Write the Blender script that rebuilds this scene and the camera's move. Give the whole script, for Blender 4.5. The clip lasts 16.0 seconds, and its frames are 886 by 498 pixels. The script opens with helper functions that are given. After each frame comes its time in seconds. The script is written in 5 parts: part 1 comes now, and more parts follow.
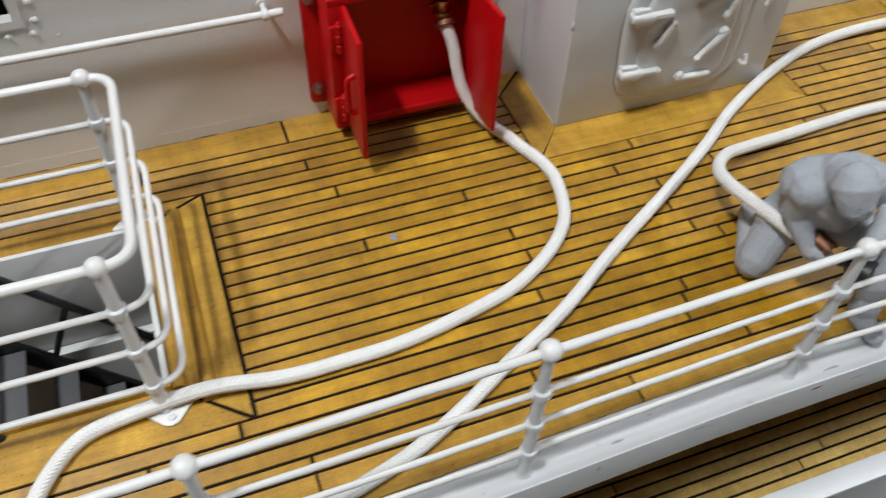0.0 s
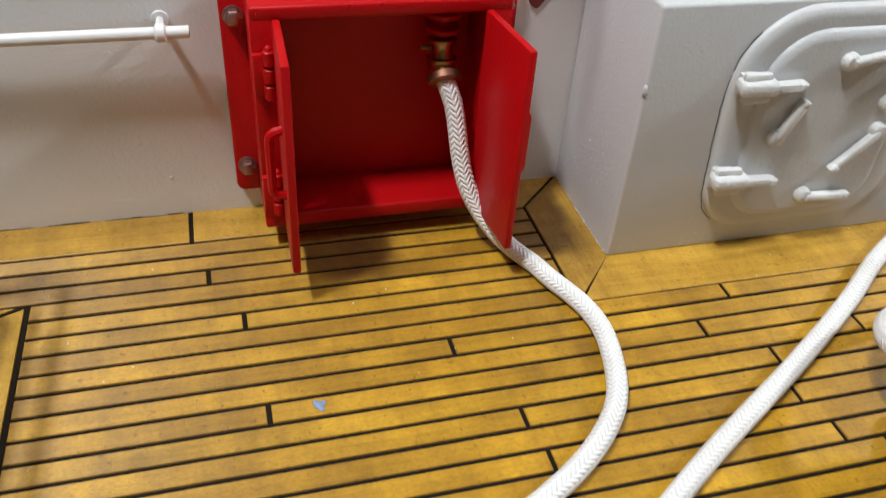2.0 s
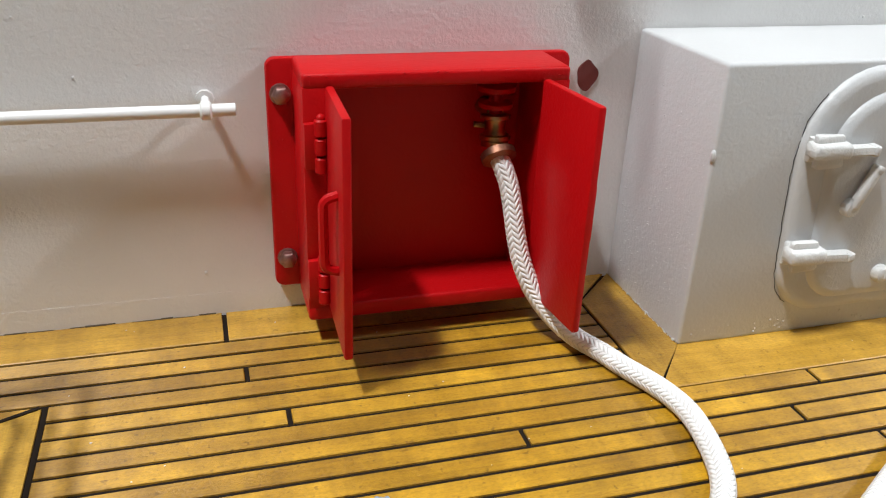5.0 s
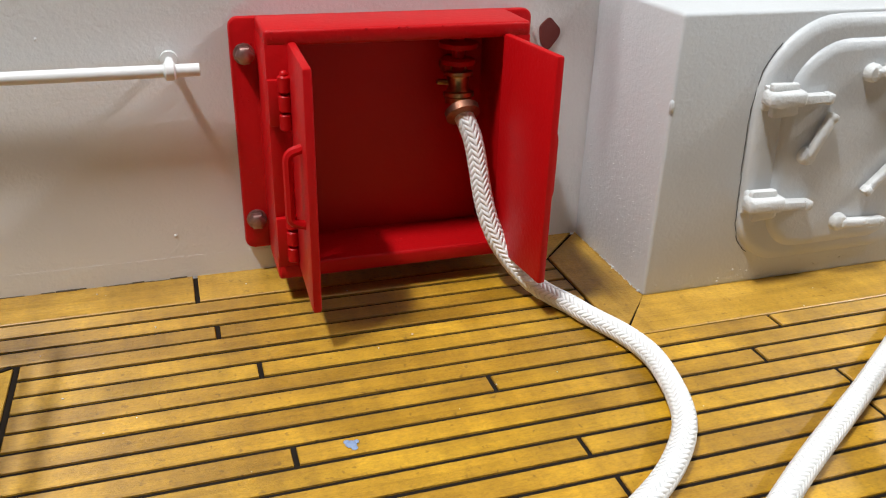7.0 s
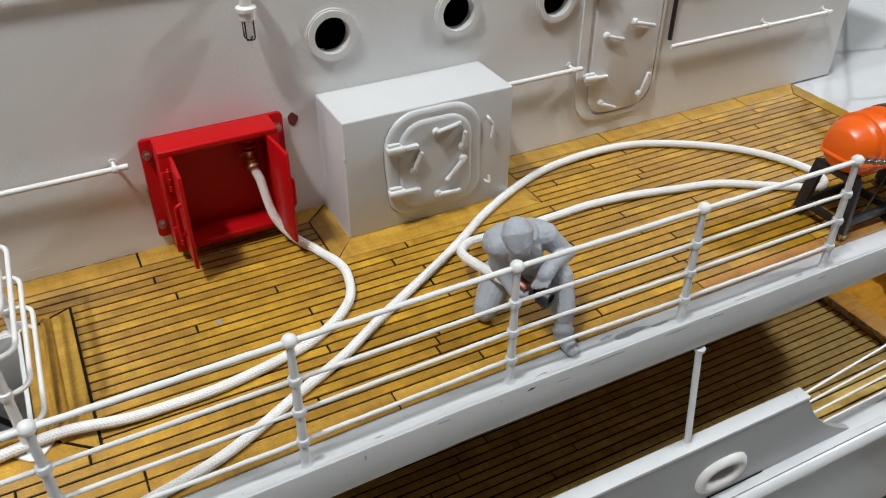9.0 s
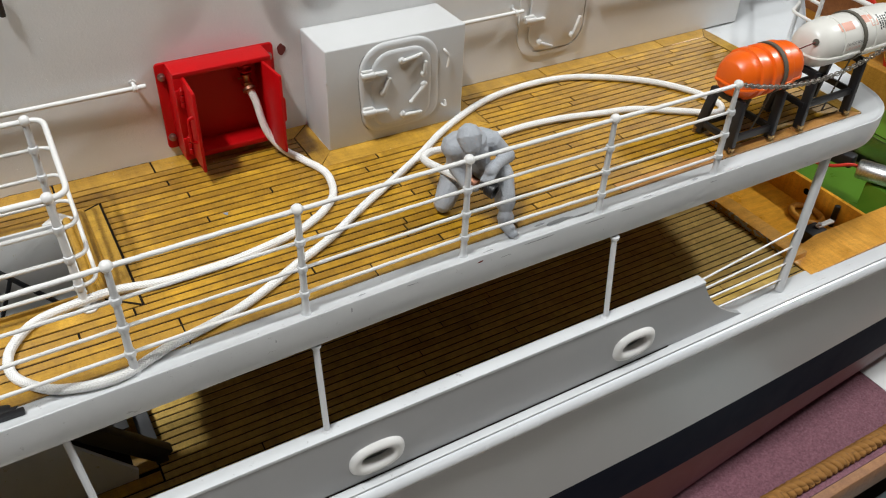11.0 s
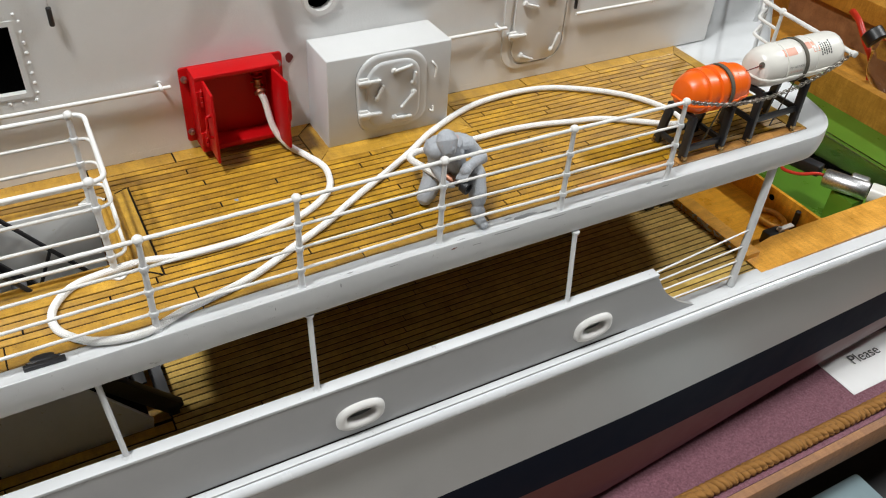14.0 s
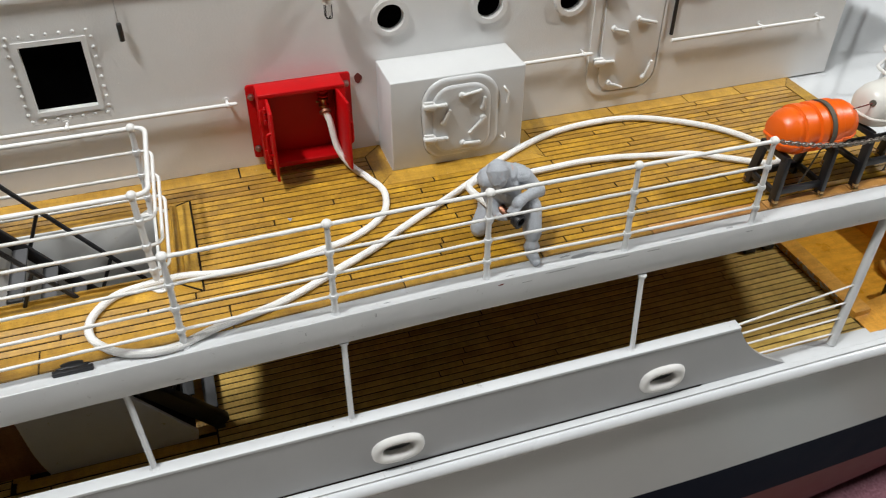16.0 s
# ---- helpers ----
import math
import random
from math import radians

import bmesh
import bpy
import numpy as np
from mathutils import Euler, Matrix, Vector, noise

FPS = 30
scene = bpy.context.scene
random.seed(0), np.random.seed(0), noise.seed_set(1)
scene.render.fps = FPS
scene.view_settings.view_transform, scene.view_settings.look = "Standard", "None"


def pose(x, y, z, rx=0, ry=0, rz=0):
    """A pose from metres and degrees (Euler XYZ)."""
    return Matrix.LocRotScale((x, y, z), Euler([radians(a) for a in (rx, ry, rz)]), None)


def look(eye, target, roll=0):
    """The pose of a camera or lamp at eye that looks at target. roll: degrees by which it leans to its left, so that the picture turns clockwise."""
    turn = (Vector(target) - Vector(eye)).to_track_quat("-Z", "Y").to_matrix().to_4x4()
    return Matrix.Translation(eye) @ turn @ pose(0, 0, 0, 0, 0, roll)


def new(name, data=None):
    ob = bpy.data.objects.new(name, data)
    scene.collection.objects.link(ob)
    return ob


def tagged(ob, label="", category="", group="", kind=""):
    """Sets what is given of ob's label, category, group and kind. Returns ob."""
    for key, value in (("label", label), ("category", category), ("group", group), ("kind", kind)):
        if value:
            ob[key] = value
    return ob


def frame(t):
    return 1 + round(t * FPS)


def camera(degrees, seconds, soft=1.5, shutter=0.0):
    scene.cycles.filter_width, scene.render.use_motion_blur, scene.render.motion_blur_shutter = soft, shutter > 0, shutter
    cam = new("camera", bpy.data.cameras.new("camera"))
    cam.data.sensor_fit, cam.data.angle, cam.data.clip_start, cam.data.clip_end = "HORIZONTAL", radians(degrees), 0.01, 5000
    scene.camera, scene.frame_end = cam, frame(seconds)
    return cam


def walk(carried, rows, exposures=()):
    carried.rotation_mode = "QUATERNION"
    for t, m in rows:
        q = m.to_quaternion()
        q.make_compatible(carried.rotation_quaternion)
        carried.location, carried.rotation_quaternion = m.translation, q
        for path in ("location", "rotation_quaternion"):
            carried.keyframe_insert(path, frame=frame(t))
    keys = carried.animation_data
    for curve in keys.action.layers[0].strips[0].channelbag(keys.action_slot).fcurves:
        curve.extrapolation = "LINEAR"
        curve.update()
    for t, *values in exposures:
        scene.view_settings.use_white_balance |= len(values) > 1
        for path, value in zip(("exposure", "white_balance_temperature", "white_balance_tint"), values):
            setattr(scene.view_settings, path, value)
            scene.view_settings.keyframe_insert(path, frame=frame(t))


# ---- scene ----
cam = camera(56.29, 16.0, soft=1.1, shutter=0.25)
MM = 0.001  # the model is written in millimetres
PATH = [
    (0, (-98.62, -189.73, 161.96), (-74.62, -129.53, 85.81), 2.30),
    (0.2, (-86.50, -193.94, 163.26), (-62.25, -131.10, 89.35), 2.05),
    (0.5, (-96.21, -190.59, 163.74), (-70.71, -124.99, 92.69), 3.50),
    (0.8, (-92.41, -187.55, 150.21), (-67.20, -118.56, 82.36), 4.08),
    (1, (-84.01, -177.34, 138.82), (-59.11, -106.84, 72.37), 4.00),
    (1.2, (-75.56, -163.76, 122.60), (-51.98, -92.09, 56.97), 3.85),
    (1.5, (-78.13, -147.06, 110.83), (-54.74, -73.69, 47.03), 4.11),
    (1.7, (-73.04, -144.12, 100.89), (-49.07, -69.64, 38.61), 4.52),
    (2, (-67.45, -138.11, 96.23), (-43.71, -62.84, 34.82), 4.35),
    (2.2, (-69.78, -132.62, 96.67), (-45.76, -55.48, 37.74), 4.20),
    (2.5, (-71.20, -126.79, 98.60), (-47.81, -48.52, 40.93), 3.65),
    (3, (-71.85, -132.60, 89.79), (-47.86, -51.86, 35.89), 3.18),
    (3.5, (-73.66, -135.05, 88.55), (-48.68, -52.44, 38.05), 2.99),
    (3.7, (-75.09, -135.85, 84.98), (-50.15, -52.27, 36.06), 2.81),
    (5.8, (-76.67, -134.04, 72.94), (-49.39, -47.44, 31.03), 2.50),
    (6, (-75.90, -134.48, 71.17), (-49.07, -47.68, 29.38), 2.28),
    (6.5, (-74.07, -137.50, 68.58), (-46.66, -51.17, 26.21), 2.09),
    (7, (-75.26, -139.64, 71.66), (-46.75, -54.46, 27.71), 1.70),
    (7.2, (-79.48, -142.43, 83.07), (-50.30, -58.50, 37.18), 1.58),
    (7.5, (-83.80, -154.31, 103.29), (-53.35, -71.32, 56.53), 1.24),
    (7.7, (-83.93, -169.84, 113.89), (-53.05, -88.78, 64.13), 1.16),
    (8, (-87.26, -203.50, 136.21), (-52.43, -124.41, 85.89), 1.36),
    (8.5, (-67.50, -278.39, 169.29), (-32.37, -202.77, 114.09), 0.04),
    (9, (-89.31, -279.38, 184.15), (-51.96, -207.11, 125.99), 0.17),
    (9.5, (-98.40, -288.71, 189.87), (-59.47, -219.25, 129.36), 0.35),
    (10, (-106.72, -315.61, 196.11), (-66.67, -248.31, 133.93), 0.98),
    (10.2, (-113.01, -318.34, 196.46), (-72.08, -251.37, 134.50), 1.79),
    (12.3, (-136.04, -377.53, 230.24), (-94.99, -310.93, 167.95), 3.13),
    (12.5, (-139.99, -380.36, 232.95), (-99.02, -313.57, 170.82), 3.19),
    (13, (-148.69, -383.29, 236.95), (-107.85, -316.52, 174.71), 3.58),
    (13.5, (-137.94, -379.25, 234.16), (-97.21, -312.57, 171.74), 3.94),
    (14, (-138.12, -380.16, 236.40), (-97.77, -313.42, 173.81), 4.14),
    (14.5, (-145.89, -384.15, 238.94), (-106.12, -317.10, 176.31), 4.13),
    (15, (-147.25, -384.42, 243.08), (-109.31, -316.09, 180.70), 3.62),
    (15.5, (-142.59, -382.76, 242.25), (-108.10, -312.43, 180.09), 2.75),
    (16, (-92.19, -380.22, 232.54), (-66.82, -305.59, 171.00), 0.37),
]
EXPOSURE = [(0, -0.54, 6500, 10), (1.0, -0.50, 6500, 10), (2.0, -0.30, 6500, 10), (3.0, -0.12, 6500, 10), (6.0, -0.04, 6500, 10), (7.0, -0.06, 6500, 10), (7.5, -0.18, 6500, 10), (8.3, -0.34, 6500, 10), (9.0, -0.42, 6550, 10), (10.0, -0.42, 6650, 10), (12.5, -0.20, 6750, 10), (15.3, -0.20, 6750, 10), (16.0, -0.27, 6750, 10)]
walk(cam, [(t, look(Vector(eye) * MM, Vector(target) * MM, roll)) for t, eye, target, roll in PATH], EXPOSURE)

# ---- room light ----
world = bpy.data.worlds.new("hall_world")
scene.world = world
world.use_nodes = True
world.node_tree.nodes["Background"].inputs["Color"].default_value = (0.9, 0.95, 1.0, 1)
world.node_tree.nodes["Background"].inputs["Strength"].default_value = 0.05


def ceiling_or_fill_lamp(x, y, z, sx, sy, watts, spread=180, tint=(0.97, 0.99, 1.0)):
    """An area light at ceiling height, lamp or added fill, shining straight down; spread may narrow its beam."""
    data = bpy.data.lights.new("ceiling_or_fill_lamp", "AREA")
    data.shape, data.size, data.size_y, data.energy, data.color = "RECTANGLE", sx * MM, sy * MM, watts, tint
    data.spread = radians(spread)
    ob = new("ceiling_or_fill_lamp", data)
    ob.location = (x * MM, y * MM, z * MM)
    return ob


ceiling_or_fill_lamp(-840, -410, 1900, 105, 260, 45, tint=(0.93, 0.975, 1.0))
ceiling_or_fill_lamp(-760, 20, 1900, 110, 110, 17, tint=(0.93, 0.975, 1.0))
ceiling_or_fill_lamp(2300, -560, 1900, 260, 260, 76, tint=(0.93, 0.975, 1.0))
# Two wide unseen panels, added as soft fill and to bounce light off the floor.
ceiling_or_fill_lamp(300, -500, 1930, 3200, 480, 9)
ceiling_or_fill_lamp(300, -2500, 1930, 4200, 900, 38, 70)


# ---- materials ----
def nodes_of(name):
    m = bpy.data.materials.new(name)
    m.use_nodes = True
    nt = m.node_tree
    return m, nt, nt.nodes["Principled BSDF"]


def link(nt, a, b):
    nt.links.new(a, b)


def coords(nt, scale=(1, 1, 1), shuffle=False):
    """Object coordinates in millimetres, shifted by a random amount per object if asked."""
    tc = nt.nodes.new("ShaderNodeTexCoord")
    mp = nt.nodes.new("ShaderNodeMapping")
    mp.inputs["Scale"].default_value = [1000 * s for s in scale]
    link(nt, tc.outputs["Object"], mp.inputs["Vector"])
    if shuffle:
        oi = nt.nodes.new("ShaderNodeObjectInfo")
        mul = nt.nodes.new("ShaderNodeVectorMath")
        mul.operation = "MULTIPLY"
        mul.inputs[1].default_value = (731, 417, 293)
        link(nt, oi.outputs["Random"], mul.inputs[0])
        link(nt, mul.outputs[0], mp.inputs["Location"])
    return mp.outputs["Vector"]


def noise_of(nt, vec, scale, detail=4, rough=0.55):
    n = nt.nodes.new("ShaderNodeTexNoise")
    n.inputs["Scale"].default_value, n.inputs["Detail"].default_value, n.inputs["Roughness"].default_value = scale, detail, rough
    link(nt, vec, n.inputs["Vector"])
    return n.outputs["Fac"]


def ramp(nt, fac, stops):
    r = nt.nodes.new("ShaderNodeValToRGB")
    els = r.color_ramp.elements
    while len(els) < len(stops):
        els.new(0.5)
    for e, (p, c) in zip(els, stops):
        e.position, e.color = p, (*c, 1)
    link(nt, fac, r.inputs["Fac"])
    return r.outputs["Color"]


def mixc(nt, fac, a, b, mode="MIX"):
    m = nt.nodes.new("ShaderNodeMix")
    m.data_type, m.blend_type = "RGBA", mode
    for value, slot in ((fac, m.inputs["Factor"]), (a, m.inputs[6]), (b, m.inputs[7])):
        if hasattr(value, "is_linked"):
            link(nt, value, slot)
        elif isinstance(value, tuple):
            slot.default_value = (*value, 1)
        else:
            slot.default_value = value
    return m.outputs[2]


def bump(nt, bsdf, height, strength, distance):
    b = nt.nodes.new("ShaderNodeBump")
    b.inputs["Strength"].default_value, b.inputs["Distance"].default_value = strength, distance * MM
    link(nt, height, b.inputs["Height"])
    link(nt, b.outputs["Normal"], bsdf.inputs["Normal"])


def lerp(c, k):
    return tuple(max(0.0, min(1.0, v * k)) for v in c)


def paint(name, colour, rough=0.45, grain=0.12, dirt=0.12, coat=0.0, relief=0.35, speck=0.0, speck_colour=(0.3, 0.2, 0.12), roller=0.0):
    """Brushed or sprayed model paint: faint blotches, fine orange peel, a little dirt."""
    m, nt, p = nodes_of(name)
    v = coords(nt)
    blot = noise_of(nt, v, 0.035, 5, 0.6)
    fine = noise_of(nt, v, 1.6, 3, 0.6)
    col = ramp(nt, blot, [(0.3, lerp(colour, 1 - dirt)), (0.62, colour), (0.85, lerp(colour, 1 + dirt * 0.3))])
    if speck:
        spots = noise_of(nt, v, 0.22, 6, 0.75)
        mask = ramp(nt, spots, [(0.66 - speck * 0.1, (0, 0, 0)), (0.70 - speck * 0.1, (1, 1, 1))])
        col = mixc(nt, mask, col, speck_colour)
    link(nt, col, p.inputs["Base Color"])
    rr = nt.nodes.new("ShaderNodeMapRange")
    rr.inputs["To Min"].default_value, rr.inputs["To Max"].default_value = rough - 0.1, rough + 0.12
    link(nt, blot, rr.inputs["Value"])
    link(nt, rr.outputs["Result"], p.inputs["Roughness"])
    p.inputs["Coat Weight"].default_value = coat
    if roller:
        coarse = noise_of(nt, v, 0.75, 2, 0.5)
        both = nt.nodes.new("ShaderNodeMath")
        both.operation = "MULTIPLY_ADD"
        both.inputs[1].default_value = roller
        link(nt, coarse, both.inputs[0])
        link(nt, fine, both.inputs[2])
        fine = both.outputs[0]
    bump(nt, p, fine, relief, grain)
    return m


def wood(name, light, dark, rough=0.36, coat=0.25, axis=0, mottled=0.5, vary=0.35, sheen=0.5, sanded=0.0):
    """Varnished strip wood, its grain along one axis; each piece has its own tone; sanding along x spreads the gloss across."""
    m, nt, p = nodes_of(name)
    stretch = [0.9, 0.9, 0.9]
    stretch[axis] = 0.05
    v = coords(nt, stretch, True)
    v2 = coords(nt, (1, 1, 1), True)
    grain = noise_of(nt, v, 1.1, 5, 0.6)
    patches = noise_of(nt, v2, 0.055, 4, 0.65)
    specks = noise_of(nt, v2, 0.9, 2, 0.5)
    mid = tuple((a + b) / 2 for a, b in zip(light, dark))
    c1 = ramp(nt, grain, [(0.28, dark), (0.5, mid), (0.72, light)])
    c2 = ramp(nt, patches, [(0.34, lerp(dark, 0.75)), (0.54, mid), (0.68, lerp(light, 1.15))])
    col = mixc(nt, mottled, c1, c2)
    oi = nt.nodes.new("ShaderNodeObjectInfo")
    tone = ramp(nt, oi.outputs["Random"], [(0.0, (1 - vary, 1 - vary * 1.1, 1 - vary * 1.2)), (0.5, (1, 1, 1)), (1.0, (1 + vary * 0.15, 1 + vary * 0.35, 1 + vary * 0.5))])
    col = mixc(nt, 1.0, col, tone, "MULTIPLY")
    pores = ramp(nt, specks, [(0.26, (0.45, 0.4, 0.35)), (0.34, (1, 1, 1))])
    col = mixc(nt, 0.7, col, pores, "MULTIPLY")
    streaks = ramp(nt, noise_of(nt, v, 3.4, 3, 0.6), [(0.32, (0.50, 0.44, 0.36)), (0.44, (1, 1, 1))])
    col = mixc(nt, 0.25, col, streaks, "MULTIPLY")
    flecks = noise_of(nt, coords(nt, (0.75, 1.5, 1), True), 2.0, 3, 0.7)
    col = mixc(nt, 0.55, col, ramp(nt, flecks, [(0.33, (0.62, 0.58, 0.52)), (0.5, (0.97, 0.97, 0.97)), (0.66, (1.16, 1.18, 1.22))]), "MULTIPLY")
    across = [0.05, 0.05, 0.05]
    across[axis] = 0.34
    shimmer = noise_of(nt, coords(nt, across, True), 1.0, 3, 0.6)
    col = mixc(nt, 1.0, col, ramp(nt, shimmer, [(0.3, (0.86, 0.85, 0.83)), (0.5, (1, 1, 1)), (0.7, (1.12, 1.13, 1.16))]), "MULTIPLY")
    link(nt, col, p.inputs["Base Color"])
    rr = nt.nodes.new("ShaderNodeMapRange")
    rr.inputs["To Min"].default_value, rr.inputs["To Max"].default_value = rough - 0.16, rough + 0.2
    link(nt, patches, rr.inputs["Value"])
    link(nt, rr.outputs["Result"], p.inputs["Roughness"])
    p.inputs["Coat Weight"].default_value, p.inputs["Coat Roughness"].default_value = coat, 0.26
    p.inputs["Specular IOR Level"].default_value = sheen
    if sanded:
        p.inputs["Anisotropic"].default_value = sanded
        across_x = nt.nodes.new("ShaderNodeCombineXYZ")
        across_x.inputs["Y"].default_value = 1.0
        link(nt, across_x.outputs[0], p.inputs["Tangent"])
    bump(nt, p, flecks, 0.5, 0.16)
    return m


def metal(name, colour, rough=0.3):
    m, nt, p = nodes_of(name)
    v = coords(nt)
    n = noise_of(nt, v, 0.8, 4)
    link(nt, ramp(nt, n, [(0.3, lerp(colour, 0.55)), (0.7, colour)]), p.inputs["Base Color"])
    p.inputs["Metallic"].default_value, p.inputs["Roughness"].default_value = 1.0, rough
    bump(nt, p, n, 0.2, 0.05)
    return m


def cord(name, colour, turns, pitch, depth, gap=0.6):
    """Braided cord: a herringbone relief laid out in the tube's own millimetre map."""
    m, nt, p = nodes_of(name)
    uv = nt.nodes.new("ShaderNodeUVMap")
    uv.uv_map = "UVMap"
    sep = nt.nodes.new("ShaderNodeSeparateXYZ")
    link(nt, uv.outputs["UV"], sep.inputs[0])

    def mth(op, a, b=None):
        n = nt.nodes.new("ShaderNodeMath")
        n.operation = op
        for k, q in enumerate((a, b)):
            if q is None:
                continue
            if isinstance(q, (int, float)):
                n.inputs[k].default_value = q
            else:
                link(nt, q, n.inputs[k])
        return n.outputs[0]

    u = mth("MULTIPLY", sep.outputs[0], turns)
    zig = mth("ABSOLUTE", mth("SUBTRACT", mth("FRACT", u), 0.5))
    ph = mth("ADD", mth("MULTIPLY", sep.outputs[1], 1.0 / pitch), mth("MULTIPLY", zig, 2.0))
    strand = mth("ABSOLUTE", mth("SINE", mth("MULTIPLY", ph, math.pi)))
    rib = mth("ABSOLUTE", mth("SINE", mth("MULTIPLY", mth("FRACT", mth("MULTIPLY", u, 2.0)), math.pi)))
    hgt = mth("MULTIPLY", strand, mth("ADD", mth("MULTIPLY", rib, 0.5), 0.5))
    # Creases between strands are darkened in the colour, standing for shade there.
    col = ramp(nt, hgt, [(0.0, lerp(colour, gap)), (0.15, lerp(colour, 0.95)), (1.0, colour)])
    soil = noise_of(nt, coords(nt), 0.12, 4)
    col = mixc(nt, 0.5, col, ramp(nt, soil, [(0.3, (0.86, 0.84, 0.8)), (0.6, (1, 1, 1))]), "MULTIPLY")
    link(nt, col, p.inputs["Base Color"])
    p.inputs["Roughness"].default_value = 0.85
    bump(nt, p, hgt, 0.9, depth)
    return m


def cloth(name, a, b):
    m, nt, p = nodes_of(name)
    v = coords(nt)
    n = noise_of(nt, v, 0.5, 6, 0.8)
    link(nt, ramp(nt, n, [(0.35, a), (0.65, b)]), p.inputs["Base Color"])
    p.inputs["Roughness"].default_value = 0.95
    p.inputs["Sheen Weight"].default_value = 0.2
    bump(nt, p, n, 0.8, 0.8)
    return m


WHITE = paint("wall_paint", (0.775, 0.768, 0.757), 0.42, 0.16, 0.05, relief=0.6, roller=0.9)
LOCKW = paint("locker_white_paint", (0.585, 0.588, 0.59), 0.42, 0.15, 0.05, relief=0.5, roller=0.8)
# Locker paint brightened and warmed: light on the up-facing clips is in the colour.
DOGW = paint("locker_paint_lit_tone", (0.66, 0.655, 0.64), 0.42, 0.3, 0.06, relief=0.6)
GLOSSW = paint("white_gloss_paint", (0.75, 0.738, 0.72), 0.35, 0.06, 0.06, relief=0.25)
EDGEW = paint("deck_edge_paint", (0.64, 0.655, 0.67), 0.42, 0.1, 0.08, relief=0.3, speck=0.25, speck_colour=(0.42, 0.42, 0.43))
STRAKEW = paint("strake_gloss_paint", (0.62, 0.635, 0.655), 0.24, 0.05, 0.05, coat=0.4, relief=0.15)
POSTG = paint("stanchion_paint", (0.66, 0.67, 0.68), 0.4, 0.08, 0.1, relief=0.3)
HULLG = paint("hull_grey_paint", (0.56, 0.565, 0.565), 0.33, 0.05, 0.03, relief=0.12, coat=0.2)
BULG = paint("bulwark_grey_paint", (0.40, 0.405, 0.415), 0.36, 0.05, 0.05, relief=0.2)
TRUNKG = paint("trunk_grey_paint", (0.62, 0.625, 0.62), 0.5, 0.08, 0.1, speck=0.2, speck_colour=(0.45, 0.42, 0.28))
BOOT = paint("boot_topping_paint", (0.006, 0.010, 0.021), 0.55, 0.05, 0.1, relief=0.15)
BOOT.node_tree.nodes["Principled BSDF"].inputs["Specular IOR Level"].default_value = 0.05
ANTIF = paint("bottom_red_paint", (0.13, 0.024, 0.024), 0.5, 0.05, 0.1, relief=0.2)
RED = paint("fire_red_paint", (0.47, 0.003, 0.005), 0.40, 0.14, 0.10, relief=0.5, roller=0.8)
RED.node_tree.nodes["Principled BSDF"].inputs["Specular IOR Level"].default_value = 0.2
ORANGE = paint("orange_plastic", (0.86, 0.125, 0.005), 0.36, 0.05, 0.06, relief=0.12, coat=0.12)
CREAM = paint("white_plastic", (0.75, 0.73, 0.68), 0.35, 0.04, 0.05, relief=0.12, coat=0.25)
BLACK = paint("black_paint", (0.010, 0.010, 0.012), 0.42, 0.05, 0.2, relief=0.25)
TREADM = paint("dark_grey_tread_paint", (0.09, 0.09, 0.095), 0.5, 0.08, 0.2)
STRAP = paint("grey_webbing", (0.10, 0.088, 0.066), 0.7, 0.1, 0.2)
FIGURE = paint("grey_primer", (0.385, 0.405, 0.44), 0.6, 0.3, 0.16, relief=0.6, roller=1.6, speck=0.5, speck_colour=(0.46, 0.31, 0.28))
PRIMERRED = paint("bare_patch", (0.17, 0.028, 0.022), 0.7, 0.1, 0.3)
CAULK = paint("black_caulk", (0.016, 0.011, 0.008), 0.9, 0.1, 0.3)
CAULK.node_tree.nodes["Principled BSDF"].inputs["Specular IOR Level"].default_value = 0.12
DIRTSHADE = paint("grey_brown_dirt_and_shade", (0.13, 0.105, 0.085), 0.9, 0.1, 0.3)
# Near-black without gloss: stands in for unlit depth behind openings and in cracks.
DARK = paint("black_for_shade", (0.002, 0.002, 0.002), 0.9, 0.1, 0.1)
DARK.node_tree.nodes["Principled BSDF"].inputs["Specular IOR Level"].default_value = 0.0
PLANK = wood("deck_plank_wood", (0.568, 0.301, 0.013), (0.292, 0.138, 0.005), rough=0.52, coat=0.22, vary=0.16, mottled=0.6, sheen=0.8, sanded=0.85)
PLANK2 = wood("lower_plank_wood", (0.68, 0.45, 0.12), (0.47, 0.285, 0.06), rough=0.45, coat=0.25, vary=0.2)
TRIMX = wood("trim_wood", (0.58, 0.325, 0.036), (0.36, 0.178, 0.016), rough=0.46, coat=0.7, vary=0.15)
TRIMR = wood("bare_reddish_wood", (0.62, 0.31, 0.085), (0.42, 0.19, 0.045), rough=0.42, vary=0.12)
TRIMY = wood("trim_wood_across", (0.52, 0.30, 0.04), (0.30, 0.15, 0.018), axis=1, vary=0.15)
PLY = wood("varnished_plywood", (0.84, 0.42, 0.075), (0.66, 0.29, 0.035), rough=0.32, vary=0.12)
PLYY = wood("varnished_plywood_across", (0.84, 0.42, 0.07), (0.66, 0.29, 0.035), rough=0.32, axis=1, vary=0.12)
CELLWOOD = wood("bright_orange_plywood", (0.94, 0.46, 0.045), (0.78, 0.33, 0.025), rough=0.3, axis=1, vary=0.12)
